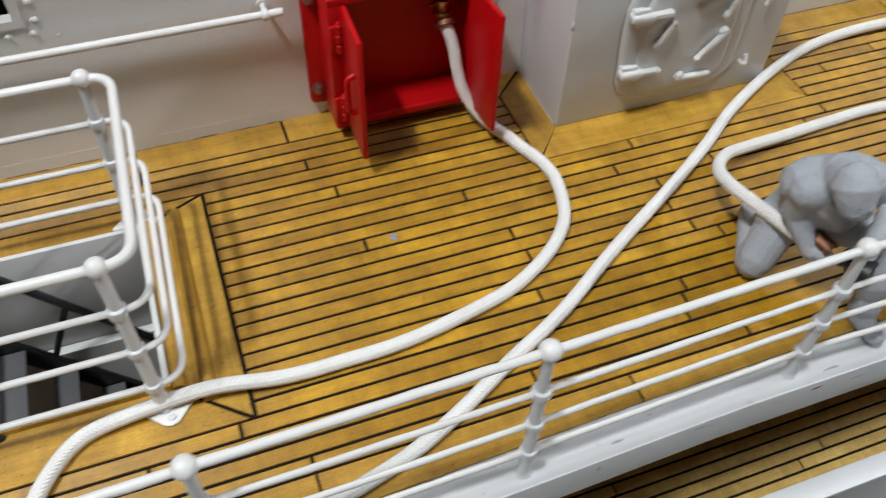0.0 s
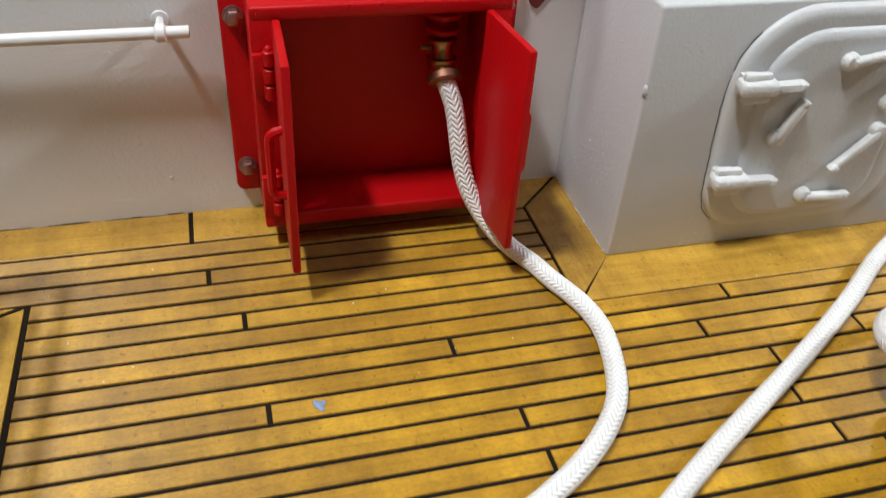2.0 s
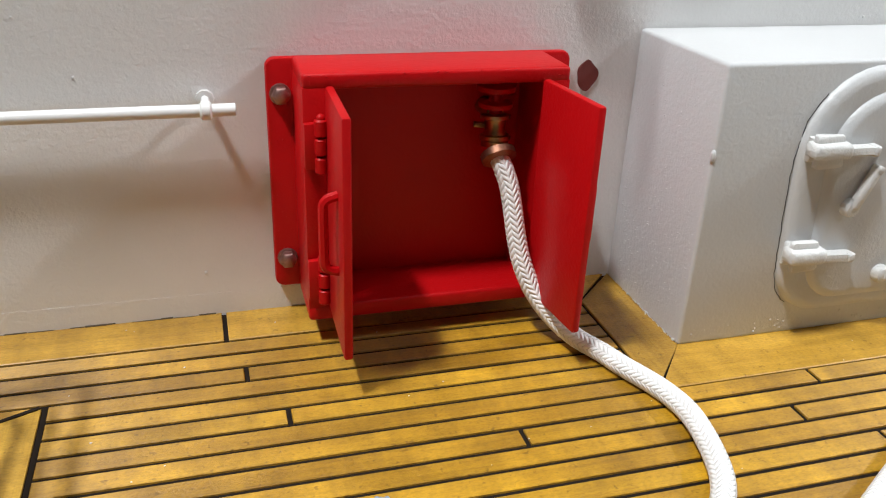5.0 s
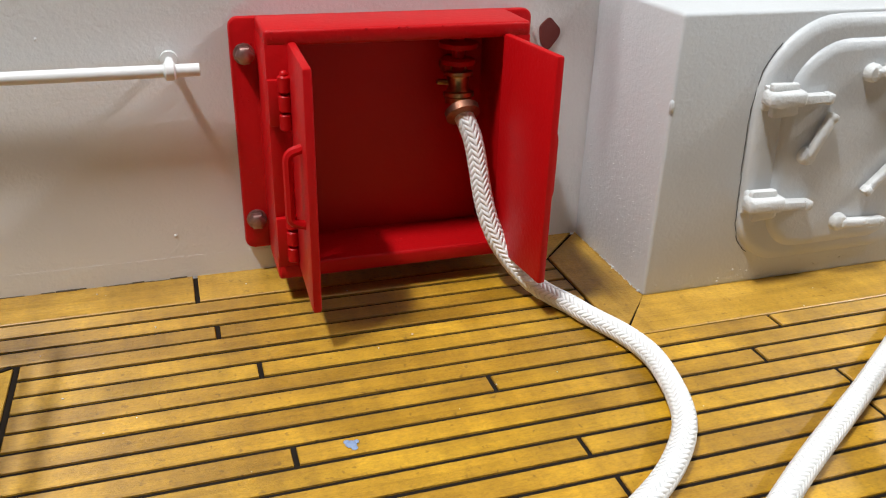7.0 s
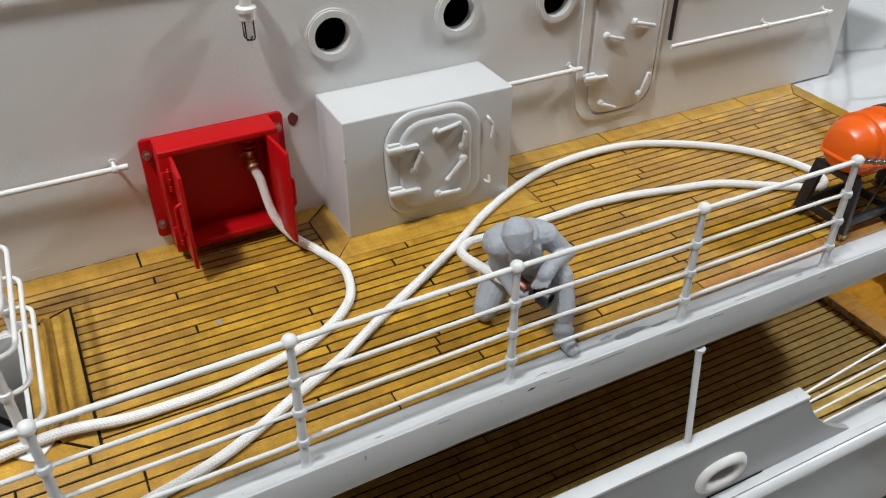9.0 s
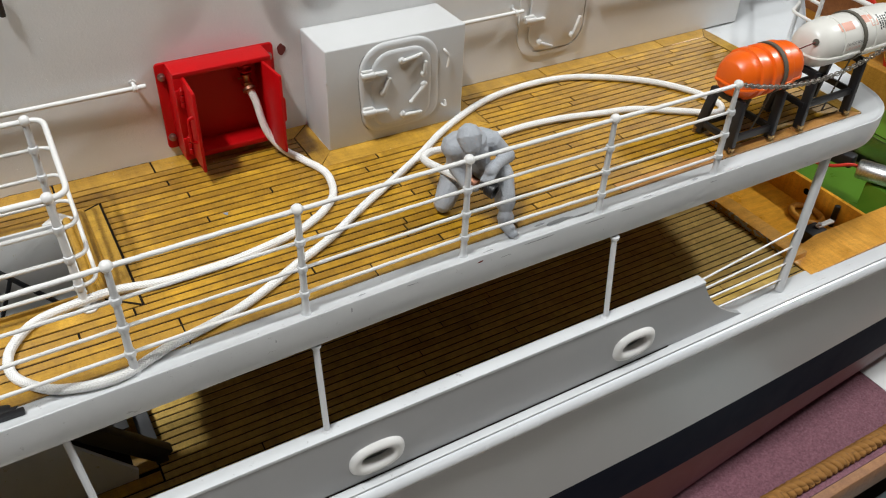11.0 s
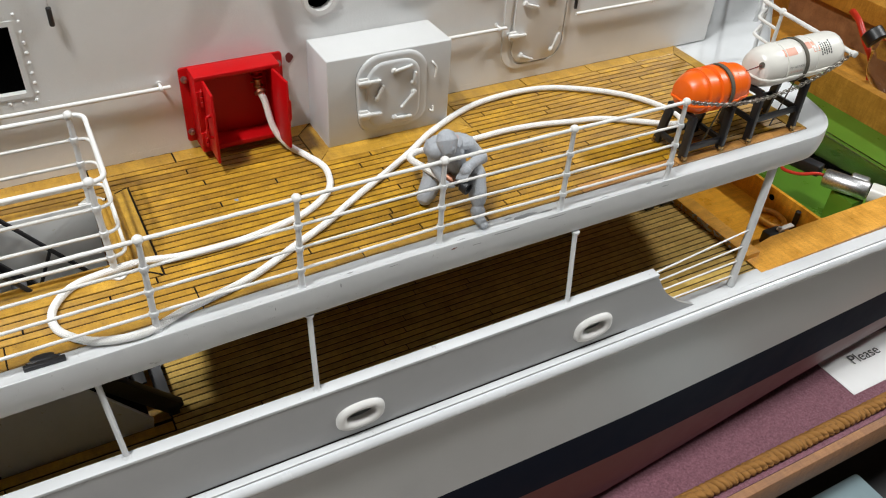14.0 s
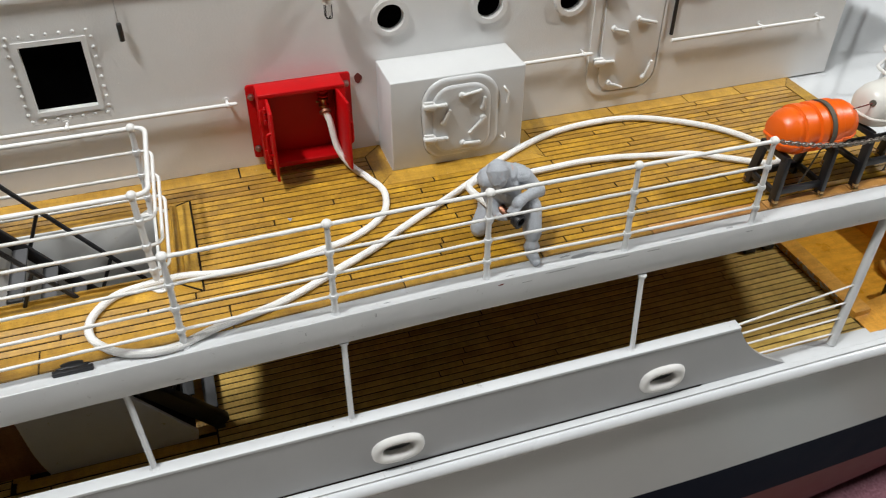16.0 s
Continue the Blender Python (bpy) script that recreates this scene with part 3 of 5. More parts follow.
for name, a, b, mat, lab in (("hull_side", 0, 2, HULLG, "smooth grey painted ship model hull side"), ("boot_topping", 2, 3, BOOT, "black painted waterline band of the hull"), ("hull_bottom", 3, 8, ANTIF, "dark red painted hull bottom")):
    bm = B()
    skin = [[[bm.verts.new((x, y + t, z)) for y, z in hull_row(x)[a:b + 1]] for x in xs] for t in (0.0, 2.5)]
    for grid in skin:
        for r0, r1 in zip(grid, grid[1:]):
            for k in range(b - a):
                bm.faces.new((r0[k], r0[k + 1], r1[k + 1], r1[k]))
    for q0, q1, p0, p1 in zip(skin[0], skin[0][1:], skin[1], skin[1][1:]):
        for k in (0, b - a):
            bm.faces.new((q0[k], q1[k], p1[k], p0[k]))
    for i in (0, -1):
        for k in range(b - a):
            bm.faces.new((skin[0][i][k], skin[0][i][k + 1], skin[1][i][k + 1], skin[1][i][k]))
    single(name, bm, mat, (0, -130, -200), lab, "hull", kind="structure")


single("hull_far_side", box(B(), -560, 860, 421, 424, -291, LZ - 3), HULLG, (150, 422, -291), "plain grey far side of the hull", "hull", kind="structure")


def along_sheer(dy, dz):
    return [(x, hull_row(x)[0][0] + dy, hull_row(x)[0][1] + 3 + dz) for x in range(-560, 861, 20)]


rub = thing("rubbing_strake", (0, -139, LZ - 8), "white double rubbing strake along the hull", "rubbing strake", kind="structure")
bm = B()
for p0, p1 in zip(along_sheer(0, 0), along_sheer(0, 0)[1:]):
    beam(bm, Vector(p0) + Vector((0, 2.6, -0.9)), Vector(p1) + Vector((0, 2.6, -0.9)), 9.0, 2.0)
part("ledge", bm, EDGEW, rub)
part("upper_moulding", tube(B(), along_sheer(-1.0, -5.2), 4.2, 16), STRAKEW, rub)
part("lower_moulding", tube(B(), along_sheer(0.9, -10.4), 2.3, 14), STRAKEW, rub)


# ---- things on the upper deck ----
def painted_rod(bm, a, b, r, seg=10):
    """A thin rod under hand-laid paint: its thickness and line wander a little."""
    a, b = Vector(a), Vector(b)
    n = max(3, int((b - a).length / 4))
    pts = [a.lerp(b, k / n) + Vector((0, random.uniform(-0.05, 0.05), random.uniform(-0.06, 0.06))) * (0 < k < n) for k in range(n + 1)]
    return tube(bm, pts, r, seg, radii=[r * random.uniform(0.94, 1.08) for _ in pts])


def railing_post(bm_at, height=46.0, r=1.3):
    x, y, z = bm_at
    bm = B()
    lathe(bm, (x, y, z - 1.3), (0, 0, 1), [(0, 1.9), (0.6, 1.85), (1.0, r + 0.3), (2.2, r + 0.08), (height * 0.5, r), (height - 0.6, r - 0.2)], 14)
    return bm


def collars(at, levels):
    x, y, z = at
    bm = B()
    for h in levels:
        lathe(bm, (x, y, z + h - 1.5), (0, 0, 1), [(0, 1.35), (0.3, 1.8), (1.4, 2.05), (2.5, 1.8), (2.8, 1.35)], 14)
    return bm


POSTX = [(-197.8, -127.2, 45.0), (-113.3, -125.2, 45.0), (-52.3, -124.3, 45.2), (15.6, -122.2, 43.9), (82.8, -123.6, 44.7), (150.7, -123.8, 44.4)]
LEVELS = (0.70, 0.445, 0.19)
random.seed(17)
rail = thing("deck_railing", (0, -123, -1), "white painted deck edge railing of posts and thin rails", "railing")
for x, y, top in POSTX:
    post = part("post", railing_post((x, y, 0.0), top), POSTG, rail, "grey-white tapered post")
    part("collar", collars((x, y, 0), [top * h for h in LEVELS]), POSTG, post)
    part("ball", ball(B(), (x, y, top), 2.15, 16, (1, 1, 0.92)), GLOSSW, post, "white ball finial")
for (xa, ya, ta), (xb, yb, tb) in zip(POSTX, POSTX[1:]):
    part("top_rail", painted_rod(B(), (xa, ya, ta - 0.3), (xb, yb, tb - 0.3), 0.88, 12), GLOSSW, rail)
    for h in LEVELS:
        part("lower_rail", painted_rod(B(), (xa, ya, ta * h), (xb, yb, tb * h), 0.68, 10), GLOSSW, rail)

# railing round the stairwell
well = thing("stairwell_railing", (-124, -55, 0), "white tubular guard railing with rounded corners round the stairwell", "railing")
WPOSTS = [((-120.6, -28.2), (-120.6, -26.0)), ((-120.6, -85.6), (-122.2, -82.0)), ((-205, -28.2), (-205, -26.0)), ((-193.3, -85.6), (-194.4, -82.0))]
for (x, y), (xt, yt) in WPOSTS:
    bm = B()
    tube(bm, [Vector((x, y, -0.6)).lerp(Vector((xt, yt, 45.4)), k) for k in (0, 0.03, 0.06, 0.5, 1)], 1, 14, radii=(2.0, 1.95, 1.55, 1.4, 1.3))
    post = part("post", bm, POSTG, well)
    bm = B()
    for z in (33.4, 21.2, 9.2):
        q = Vector((x, y, 0)).lerp(Vector((xt, yt, 45.4)), z / 45.4)
        lathe(bm, q - Vector((0, 0, 1.5)), (0, 0, 1), [(0, 1.4), (0.3, 1.8), (1.5, 2.0), (2.7, 1.8), (3.0, 1.4)], 14)
    part("collar", bm, POSTG, post)
    part("ball", ball(B(), (xt, yt, 45.6), 2.15, 14), GLOSSW, post)
    s = -1 if y < -50 else 1
    plate = part("foot_plate", prism(B(), [(x - 5.5, y - 0.5 * s), (x - 5.2, y - 1.4 * s), (x + 6.2, y - 1.4 * s), (x + 6.5, y - 0.5 * s), (x + 2.4, y + 4.4 * s), (x + 0.6, y + 4.8 * s), (x - 0.8, y + 4.2 * s)], "z", 0.12, 1.0, 0.25), GLOSSW, post, "triangular white foot plate")
    part("rivet", lathe(B(), (x + 1.2, y + 2.9 * s, 1.0), (0, 0, 1), [(0, 0.9), (0.4, 0.8), (0.6, 0.3)], 10), POSTG, plate)
for k, (z, r) in enumerate(((45.3, 1.12), (33.4, 0.8), (21.2, 0.8), (9.2, 0.8))):
    lean = z / 45.4
    yb, yf = -28.2 + 2.2 * lean, -85.6 + 3.6 * lean
    pts = bent([(-330, yb, z), (-114.4 + 0.5 * k, yb, z), (-115.6 + 0.4 * k, yf, z), (-330, yf, z)], 6.0, 7)
    part("rail", tube(B(), pts, r, 10), GLOSSW, well)

# timber frame and walls of the stairwell
frame_thing = thing("stairwell_frame", (-112, -55, 0), "varnished mitred timber frame round the stairwell opening", "hatch frame", kind="structure")
bm = B()
sect = [(-103.0, 0.0), (-108.3, 0.1), (-113.5, 0.05), (-113.8, -0.4), (-114.6, -0.4), (-114.9, 0.3), (-118.6, 0.3), (-118.6, -1.0), (-103.0, -1.0)]
ra = [bm.verts.new((x, -23.1 - (-103.0 - x) * 0.47, z)) for x, z in sect]
rb = [bm.verts.new((x, -93.4 + (-103.0 - x) * 0.82, z)) for x, z in sect]
for k in range(len(sect)):
    j = (k + 1) % len(sect)
    bm.faces.new((ra[k], ra[j], rb[j], rb[k]))
bm.faces.new(ra)
bm.faces.new(rb[::-1])
part("side_plank", bm, TRIMY, frame_thing)
part("back_plank", prism(B(), [(-103.9, -22.9), (-118.6, -29.7), (-340, -29.7), (-340, -22.9)], "z", -1.0, 0.1), TRIMX, frame_thing)
part("front_plank", prism(B(), [(-104.0, -93.6), (-118.6, -81.3), (-118.6, -80.9), (-340, -80.9), (-340, -93.6)], "z", -1.0, 0.1), TRIMX, frame_thing)
part("bead", tube(B(), [(-110.8, -27.2, 0.3), (-110.8, -86.6, 0.3)], 1.7, 12), TRIMY, frame_thing, "rounded timber bead")
part("bead", tube(B(), [(-116.9, -29.8, 0.6), (-116.9, -81.8, 0.6)], 1.6, 12), TRIMY, frame_thing, "rounded timber bead")
part("mitre_joint", beam(B(), (-103.2, -22.95, -0.2), (-118.4, -30.0, -0.2), 0.65, 0.9), CAULK, frame_thing, "black mitre joint")
part("mitre_joint", beam(B(), (-103.2, -93.45, -0.2), (-118.4, -80.9, -0.2), 0.65, 0.9), CAULK, frame_thing, "black mitre joint")
bm = B()
box(bm, -340, -118.6, -80.9, -79.6, -9, 1.6, 0.2)
part("coaming", bm, TRIMX, frame_thing, "brown timber coaming strip")
bm = B()
box(bm, -120.2, -118.8, -79.5, -29.6, -6, 1.3, 0.2)
box(bm, -340, -120.3, -31, -29.7, -40, 0.9, 0.2)
part("lining", bm, TRUNKG, frame_thing, "yellowed grey painted lining")
bm = B()
box(bm, -340, -119.5, -34, -31.2, LZ + 0.4, -38)
part("trunk_wall", bm, TRUNKG, frame_thing, "grey painted stairwell wall")


part("end_block", box(B(), -204, -186, -44, -34.4, -60, -5, 0.8), GLOSSW, frame_thing, "white painted block at the stairwell's end")


def on_stairs(x, off=0.0):
    return -29.8 - 1.36 * (x + 156.6) + off


stairs = thing("stairway", (-150, -55, LZ), "black painted model ship's stairway between the decks", "stairs")
for y, w, h in ((-38, 2.0, 5.5), (-83.2, 5, 8)):
    bm = B()
    if y > -50:
        beam(bm, (-107, y, on_stairs(-107)), (-230, y, on_stairs(-230)), w, h, bevel=0.3)
    else:
        beam(bm, (-107.6, y, -94.0), (-190, y, -1.6), w, h, bevel=0.25)
        box(bm, -112.5, -107.2, y - 2.6, y + 2.6, LZ + 0.6, -90.5, 0.2)
    part("stringer", bm, BLACK, stairs)
    bm = B()
    rod(bm, (-119, y + 2, on_stairs(-119, 33)), (-230, y + 2, on_stairs(-230, 33)), 1.1, 8)
    part("handrail", bm, BLACK, stairs)
    for x in (-128, -152, -176, -200):
        part("handrail_post", rod(B(), (x, y + 2, on_stairs(x)), (x + 9, y + 2, on_stairs(x + 9, 33)), 0.9, 8), BLACK, stairs)
for k in range(10):
    x = -112 - 9.5 * k
    part("tread", box(B(), x - 3.6, x + 3.0, -76.6, -39.2, on_stairs(x) - 0.6, on_stairs(x) + 0.6, 0.2), TREADM, stairs, "dark grey tread")

# Unseen walls, added to stop light entering below the deck from behind and the end.
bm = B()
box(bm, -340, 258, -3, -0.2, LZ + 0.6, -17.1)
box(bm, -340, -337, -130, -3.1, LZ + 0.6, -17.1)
single("lower_inner_wall", bm, EDGEWOOD, (0, -2, LZ), "unseen dark brown wall added to keep light out under the upper deck", "wall", kind="structure")

# side panel beside the stairs on the lower deck
single("stair_side_panel", prism(B(), [(-190, LZ), (-121, LZ), (-120.2, -91.8), (-141, -64), (-176, -19), (-198, -19), (-196.5, -45), (-195, -60), (-193.5, -80), (-192, -89)], "y", -88.5, -86.6, 0.15), TRUNKG,
       (-160, -87.5, LZ), "pale grey sheet panel standing beside the stairway", "panel")
# Added board: hides the lit planks left of the panel with a shade-dark colour.
single("stair_back_board", box(B(), -335, -184, -86.3, -84.6, LZ + 0.6, -18, 0.2), EDGEWOOD, (-260, -85.5, LZ), "dark brown board added behind the grey panel, its colour standing for shade", "board", kind="structure")
bm = B()
box(bm, -205, -112.2, -94.5, -88.8, LZ - 0.45, LZ + 0.3, 0.2)
box(bm, -121.5, -112, -86.4, -35, LZ - 0.45, LZ + 0.55, 0.2)
box(bm, -206.9, -199.5, -88.4, -35, LZ - 0.45, LZ + 0.55, 0.2)
single("lower_stairwell_frame", bm, TRIMX, (-150, -92, LZ), "brown timber frame laid round the lower stairwell", "hatch frame", kind="structure")


# ---- fire hydrant box ----
cab = thing("fire_hose_cabinet", (-41, 0, 4), "red painted fire hose cabinet, both doors open, bolted to wall", "cabinet")
part("back_plate", prism(B(), rounded(-66.4, -13.8, 5.2, 46.0, 1.6, 4), "y", -1.9, -0.1, 0.5), RED, cab)
X0, X1, Y0, Y1, Z0, Z1 = -62.2, -19.3, -14.2, -1.8, 4.6, 46.3
part("top_panel", box(B(), X0, X1, Y0, Y1, 43.8, Z1, 0.6, 3), RED, cab)
part("bottom_panel", box(B(), X0, X1, Y0, Y1, Z0, 7.4, 0.6, 3), RED, cab)
for xa, xb in ((X0, X0 + 4.0), (X1 - 4.0, X1)):
    part("side_panel", box(B(), xa, xb, Y0 + 0.03, Y1, 7.0, 44.2, 0.2), RED, cab)
part("back_panel", box(B(), X0 + 2, X1 - 2, -2.6, Y1 + 0.02, 7, 44.2), RED, cab)
for hx, tip, side in ((-58.2, (-58.6, -31.2), -1), (-23.6, (-21.8, -31.3), 1)):
    d = beam(B(), (hx, -14.6, 25.9), (tip[0], tip[1], 25.9), 1.4, 37.4, bevel=0.45)
    door = part("door", d, RED, cab, "open red door leaf")
    way = (Vector((tip[0], tip[1], 0)) - Vector((hx, -14.6, 0))).normalized()
    out = Vector((side, 0, 0))
    for z in (35.5, 12.8):
        bm = B()
        for k in range(3):
            lathe(bm, (hx + side * 1.5, -15.3, z - 4.3 + 2.95 * k), (0, 0, 1), [(0, 0.75), (0.25, 1.05), (2.45, 1.05), (2.7, 0.75)], 12)
        ball(bm, (hx + side * 1.5, -15.3, z + 4.4), 0.7, 8)
        box(bm, min(hx + side * 0.6, hx + side * 4.0), max(hx + side * 0.6, hx + side * 4.0), -15.4, -14.3, z - 3.6, z + 3.6, 0.2)
        part("hinge", bm, RED, door)
    g = Vector((hx, -14.6, 0)) + way * 12.0 + out * 0.6
    pts = bent([g + Vector((0, 0, 32)), g + out * 2.2 + Vector((0, 0, 31.4)), g + out * 2.2 + Vector((0, 0, 20.6)), g + Vector((0, 0, 20))], 1.5, 4)
    part("handle", tube(B(), pts, 0.75, 8), RED, door)
for x in (-64.2, -16.4):
    for z in (40.2, 11.0):
        bm = B()
        lathe(bm, (x, -1.9, z), (0, -1, 0), [(0, 1.75), (0.45, 1.75), (0.5, 1.6)], 16)
        lathe(bm, (x, -2.3, z), (0.0, -1, 0), [(0, 1.5), (1.3, 1.5), (1.6, 1.15), (1.75, 0.5)], 6)
        part("bolt", bm, BOLTM, cab, "hexagonal bolt head")
bm = B()
lathe(bm, (-29.6, -8.5, 37.4), (0, -0.12, -1), [(0, 1.5), (0.2, 2.5), (0.8, 2.5), (1.0, 1.9), (2.6, 1.7), (3.4, 2.1), (3.6, 2.6), (4.3, 2.6), (4.5, 2.3), (5.4, 2.3)], 20)
rod(bm, (-29.6, -8.4, 37.2), (-29.6, -2.4, 37.2), 1.6, 14)
rod(bm, (-33.2, -8.2, 35.6), (-30, -8.4, 35.2), 0.5, 8)
valve = part("valve", bm, BRASS, cab, "brass hydrant valve")
bm = B()
lathe(bm, (-29.5, -10.3, 31.4), (0.05, -0.75, -0.66), [(0, 2.0), (0.3, 3.0), (1.5, 3.0), (1.7, 2.5)], 20)
part("coupling", bm, COPPER, valve, "dull copper hose coupling")
bm = B()
rod(bm, (-29.6, -8.4, 37.2), (-29.6, -7.9, 43.0), 1.1, 10)
lathe(bm, (-29.6, -8.3, 38.4), (0, 0, 1), [(0, 2.2), (0.2, 2.9), (0.9, 2.9), (1.1, 2.0)], 20)
lathe(bm, (-29.6, -8.1, 41.0), (0, 0, 1), [(0, 2.2), (0.3, 3.3), (1.1, 3.3), (1.4, 2.2)], 20)
part("handwheel", bm, RED, valve)

random.seed(47)
bm = B()
for _ in range(60):
    ball(bm, (random.uniform(-62, -19.5), -14.2 + random.uniform(0, 0.05), random.uniform(44.2, 46.2)), random.uniform(0.06, 0.15), 6, (1, 0.6, 1))
for _ in range(60):
    ball(bm, (random.uniform(-57.5, -24), random.uniform(-13.6, -4), 7.42), random.uniform(0.05, 0.13), 6, (1, 1, 0.7))
for _ in range(50):
    ball(bm, (random.uniform(-66, -62.6), -1.92, random.uniform(6, 45)), random.uniform(0.06, 0.14), 6, (1, 0.6, 1))
part("nibs", bm, RED, cab, "nibs of dried red paint")

# ---- fire hoses ----
R = 1.72
HA = [(-29.5, -10.8, 30.9), (-28.2, -13.0, 27.0), (-27.5, -14.4, 22.4), (-26.9, -15.7, 17.5), (-25.9, -17.2, 12.7), (-23.9, -19.0, 8.1), (-21.0, -21.6, 4.2), (-18.3, -25.0, 2.2), (-15.6, -29.6, R), (-14.0, -34.2, R), (-10.9, -42, R),
      (-10.2, -50, R), (-13.4, -61.8, R), (-19.6, -69.8, R), (-29, -76.6, R), (-40.5, -81.6, R), (-63.9, -86.4, R), (-81.9, -87.2, R), (-95.2, -87.2, R + 0.6), (-110.5, -85.4, R + 1.6), (-126.9, -86, R + 1.0), (-138.5, -88.0, R),
      (-146, -95.8, R), (-148.8, -103.4, R), (-148, -111.1, R), (-143.4, -118, R), (-137.2, -123, R - 0.2), (-127.5, -125.9, R - 0.6), (-117.1, -126.1, R - 0.8), (-107, -122.9, R - 0.4), (-98.4, -120.2, R),
      (-84.5, -117, R), (-73, -113.6, R), (-61, -108.2, R), (-44.6, -99.3, R), (-27.5, -90.6, R), (-5.2, -76.2, R), (17.8, -62.6, R), (36.8, -50.5, R), (53.4, -38.8, R), (76, -26.7, R), (97.3, -19.2, R),
      (122.6, -16.6, R), (143.7, -19, R), (161, -27, R), (178.1, -39.2, R), (189.1, -51.4, R), (196, -64.4, R), (198.5, -77, R), (194, -84.5, R)]
HB = [(194, -84.5, R), (186, -83.1, R), (171, -73.6, R), (153.9, -63.2, R), (135.3, -58.8, R), (114.2, -54.2, R), (95, -52.4, R), (78.5, -53, R), (60, -55, R + 1), (46, -57.5, 5), (35, -61, 8), (27.6, -67.5, 11), (24.6, -75.5, 14),
      (24.0, -85, 17), (25.2, -94.5, 18.8), (27.6, -101.8, 18.6)]
hose = thing("fire_hose", (-40, -80, 0), "white braided cord fire hose looped across the deck", "fire hose")
part("hose", tube(B(), spline(HA + HB[1:], 1.6), R, 14), HOSE, hose)

# ---- kneeling model figure, one plain grey mesh, with the nozzle it holds ----
FIG = [  # capsules: start, end, radius at start, radius at end
    ((24.8, -107.2, 43.4), (24.6, -108.8, 40.8), 5.1, 4.3),
    ((27.0, -104.0, 40.0), (31, -98.5, 35.4), 3.2, 5.0),
    ((27.0, -94.6, 31.5), (38.4, -97.0, 32.0), 6.2, 6.0),
    ((31.8, -98, 33), (32.6, -91.5, 17), 7.4, 7.4),
    ((25.0, -97.5, 32.6), (40.2, -99.6, 33.4), 4.6, 4.4),
    ((29.2, -91, 14.5), (22.8, -94.4, 5.4), 5.4, 4.5),
    ((29.5, -90.5, 15.0), (36.0, -90.5, 15.5), 6.4, 6.4),
    ((22.6, -94.0, 4.4), (33, -78, 4.0), 4.2, 3.0),
    ((35.4, -92, 15.0), (42.0, -106.6, 21.6), 5.6, 4.6),
    ((42.0, -107.0, 21.4), (40.8, -112.8, 10.8), 4.7, 4.3),
    ((40.0, -114.9, 5.4), (39.9, -115.2, 4.6), 3.7, 3.6),
    ((39.5, -115.2, 2.6), (39.4, -121.6, 1.7), 2.9, 2.3),
    ((40.4, -100.4, 33.4), (47.2, -102.8, 25.6), 3.9, 3.0),
    ((47.2, -102.8, 26.4), (36.8, -110.0, 28.8), 3.0, 2.2),
    ((31.5, -100.5, 31), (34.5, -99.5, 25), 6.2, 5.6),
    ((25.0, -110.6, 41.0), (25.1, -111.2, 39.6), 2.6, 2.0),
    ((36.2, -110.2, 28.8), (33.0, -111.8, 28.0), 2.6, 2.8),
    ((33.0, -112.9, 27.5), (30.6, -113.7, 25.1), 1.0, 0.8),
    ((32.2, -112.1, 27.2), (29.6, -112.7, 24.7), 1.0, 0.8),
    ((31.6, -111.1, 27.1), (29.0, -111.5, 24.5), 1.0, 0.8),
    ((34.0, -113.3, 27.8), (32.0, -114.5, 25.6), 1.0, 0.8),
    ((25.0, -97.0, 32.5), (25.6, -96.2, 24), 4.0, 3.1),
    ((25.6, -96.2, 24), (28.0, -102.5, 17.0), 3.0, 2.2),
    ((28.0, -103, 16.8), (30.6, -105.2, 16.6), 2.3, 1.9),
]
bm = B()
for a, b, r0, r1 in FIG:
    a, b = Vector(a), Vector(b)
    rings = [a + (b - a) * t for t in (0, 0.25, 0.5, 0.75, 1)]
    d = (b - a).normalized()
    pts = [a - d * r0 * 0.97, a - d * r0 * 0.7] + rings + [b + d * r1 * 0.7, b + d * r1 * 0.97]
    rad = [r0 * 0.22, r0 * 0.7] + [r0 + (r1 - r0) * t for t in (0, 0.25, 0.5, 0.75, 1)] + [r1 * 0.7, r1 * 0.22]
    tube(bm, pts, 1, 16, radii=rad)
fig = single("kneeling_figure", bm, FIGURE, (33, -100, 0), "unpainted grey primer figurine kneeling on one knee with a hose nozzle", "figurine")
rm = fig.modifiers.new("melt", "REMESH")
rm.mode, rm.voxel_size, rm.use_smooth_shade = "VOXEL", 0.36 * MM, True
sm = fig.modifiers.new("soften", "SMOOTH")
sm.factor, sm.iterations = 0.5, 3
noz = thing("hose_nozzle", (30.5, -106, 17), "dark flared hose nozzle held by the kneeling figurine", "nozzle")
noz_dir = Vector((0.42, -0.88, -0.16)).normalized()
bm = B()
lathe(bm, Vector((30.2, -107.0, 20.8)), noz_dir, [(1.5, 1.7), (2.0, 2.3), (3.2, 2.4), (3.4, 2.0), (4.2, 2.1), (5.0, 3.0), (6.2, 3.1), (6.3, 2.9), (6.8, 2.9), (6.9, 3.3), (8.6, 3.4), (8.8, 3.1), (8.7, 2.3), (6.5, 2.0)], 24)
part("barrel", bm, BLACK, noz, "black flared barrel")
part("coupling", lathe(B(), Vector((29.6, -101.2, 18.7)), noz_dir, [(0, 2.3), (0.4, 2.6), (2.0, 2.4), (4.6, 2.3)], 18), COPPER, hose, "copper end coupling")

# ---- equipment locker with a clipped hatch ----
lock = thing("deck_locker", (35, -14, 0), "white painted steel locker standing against the wall", "locker")
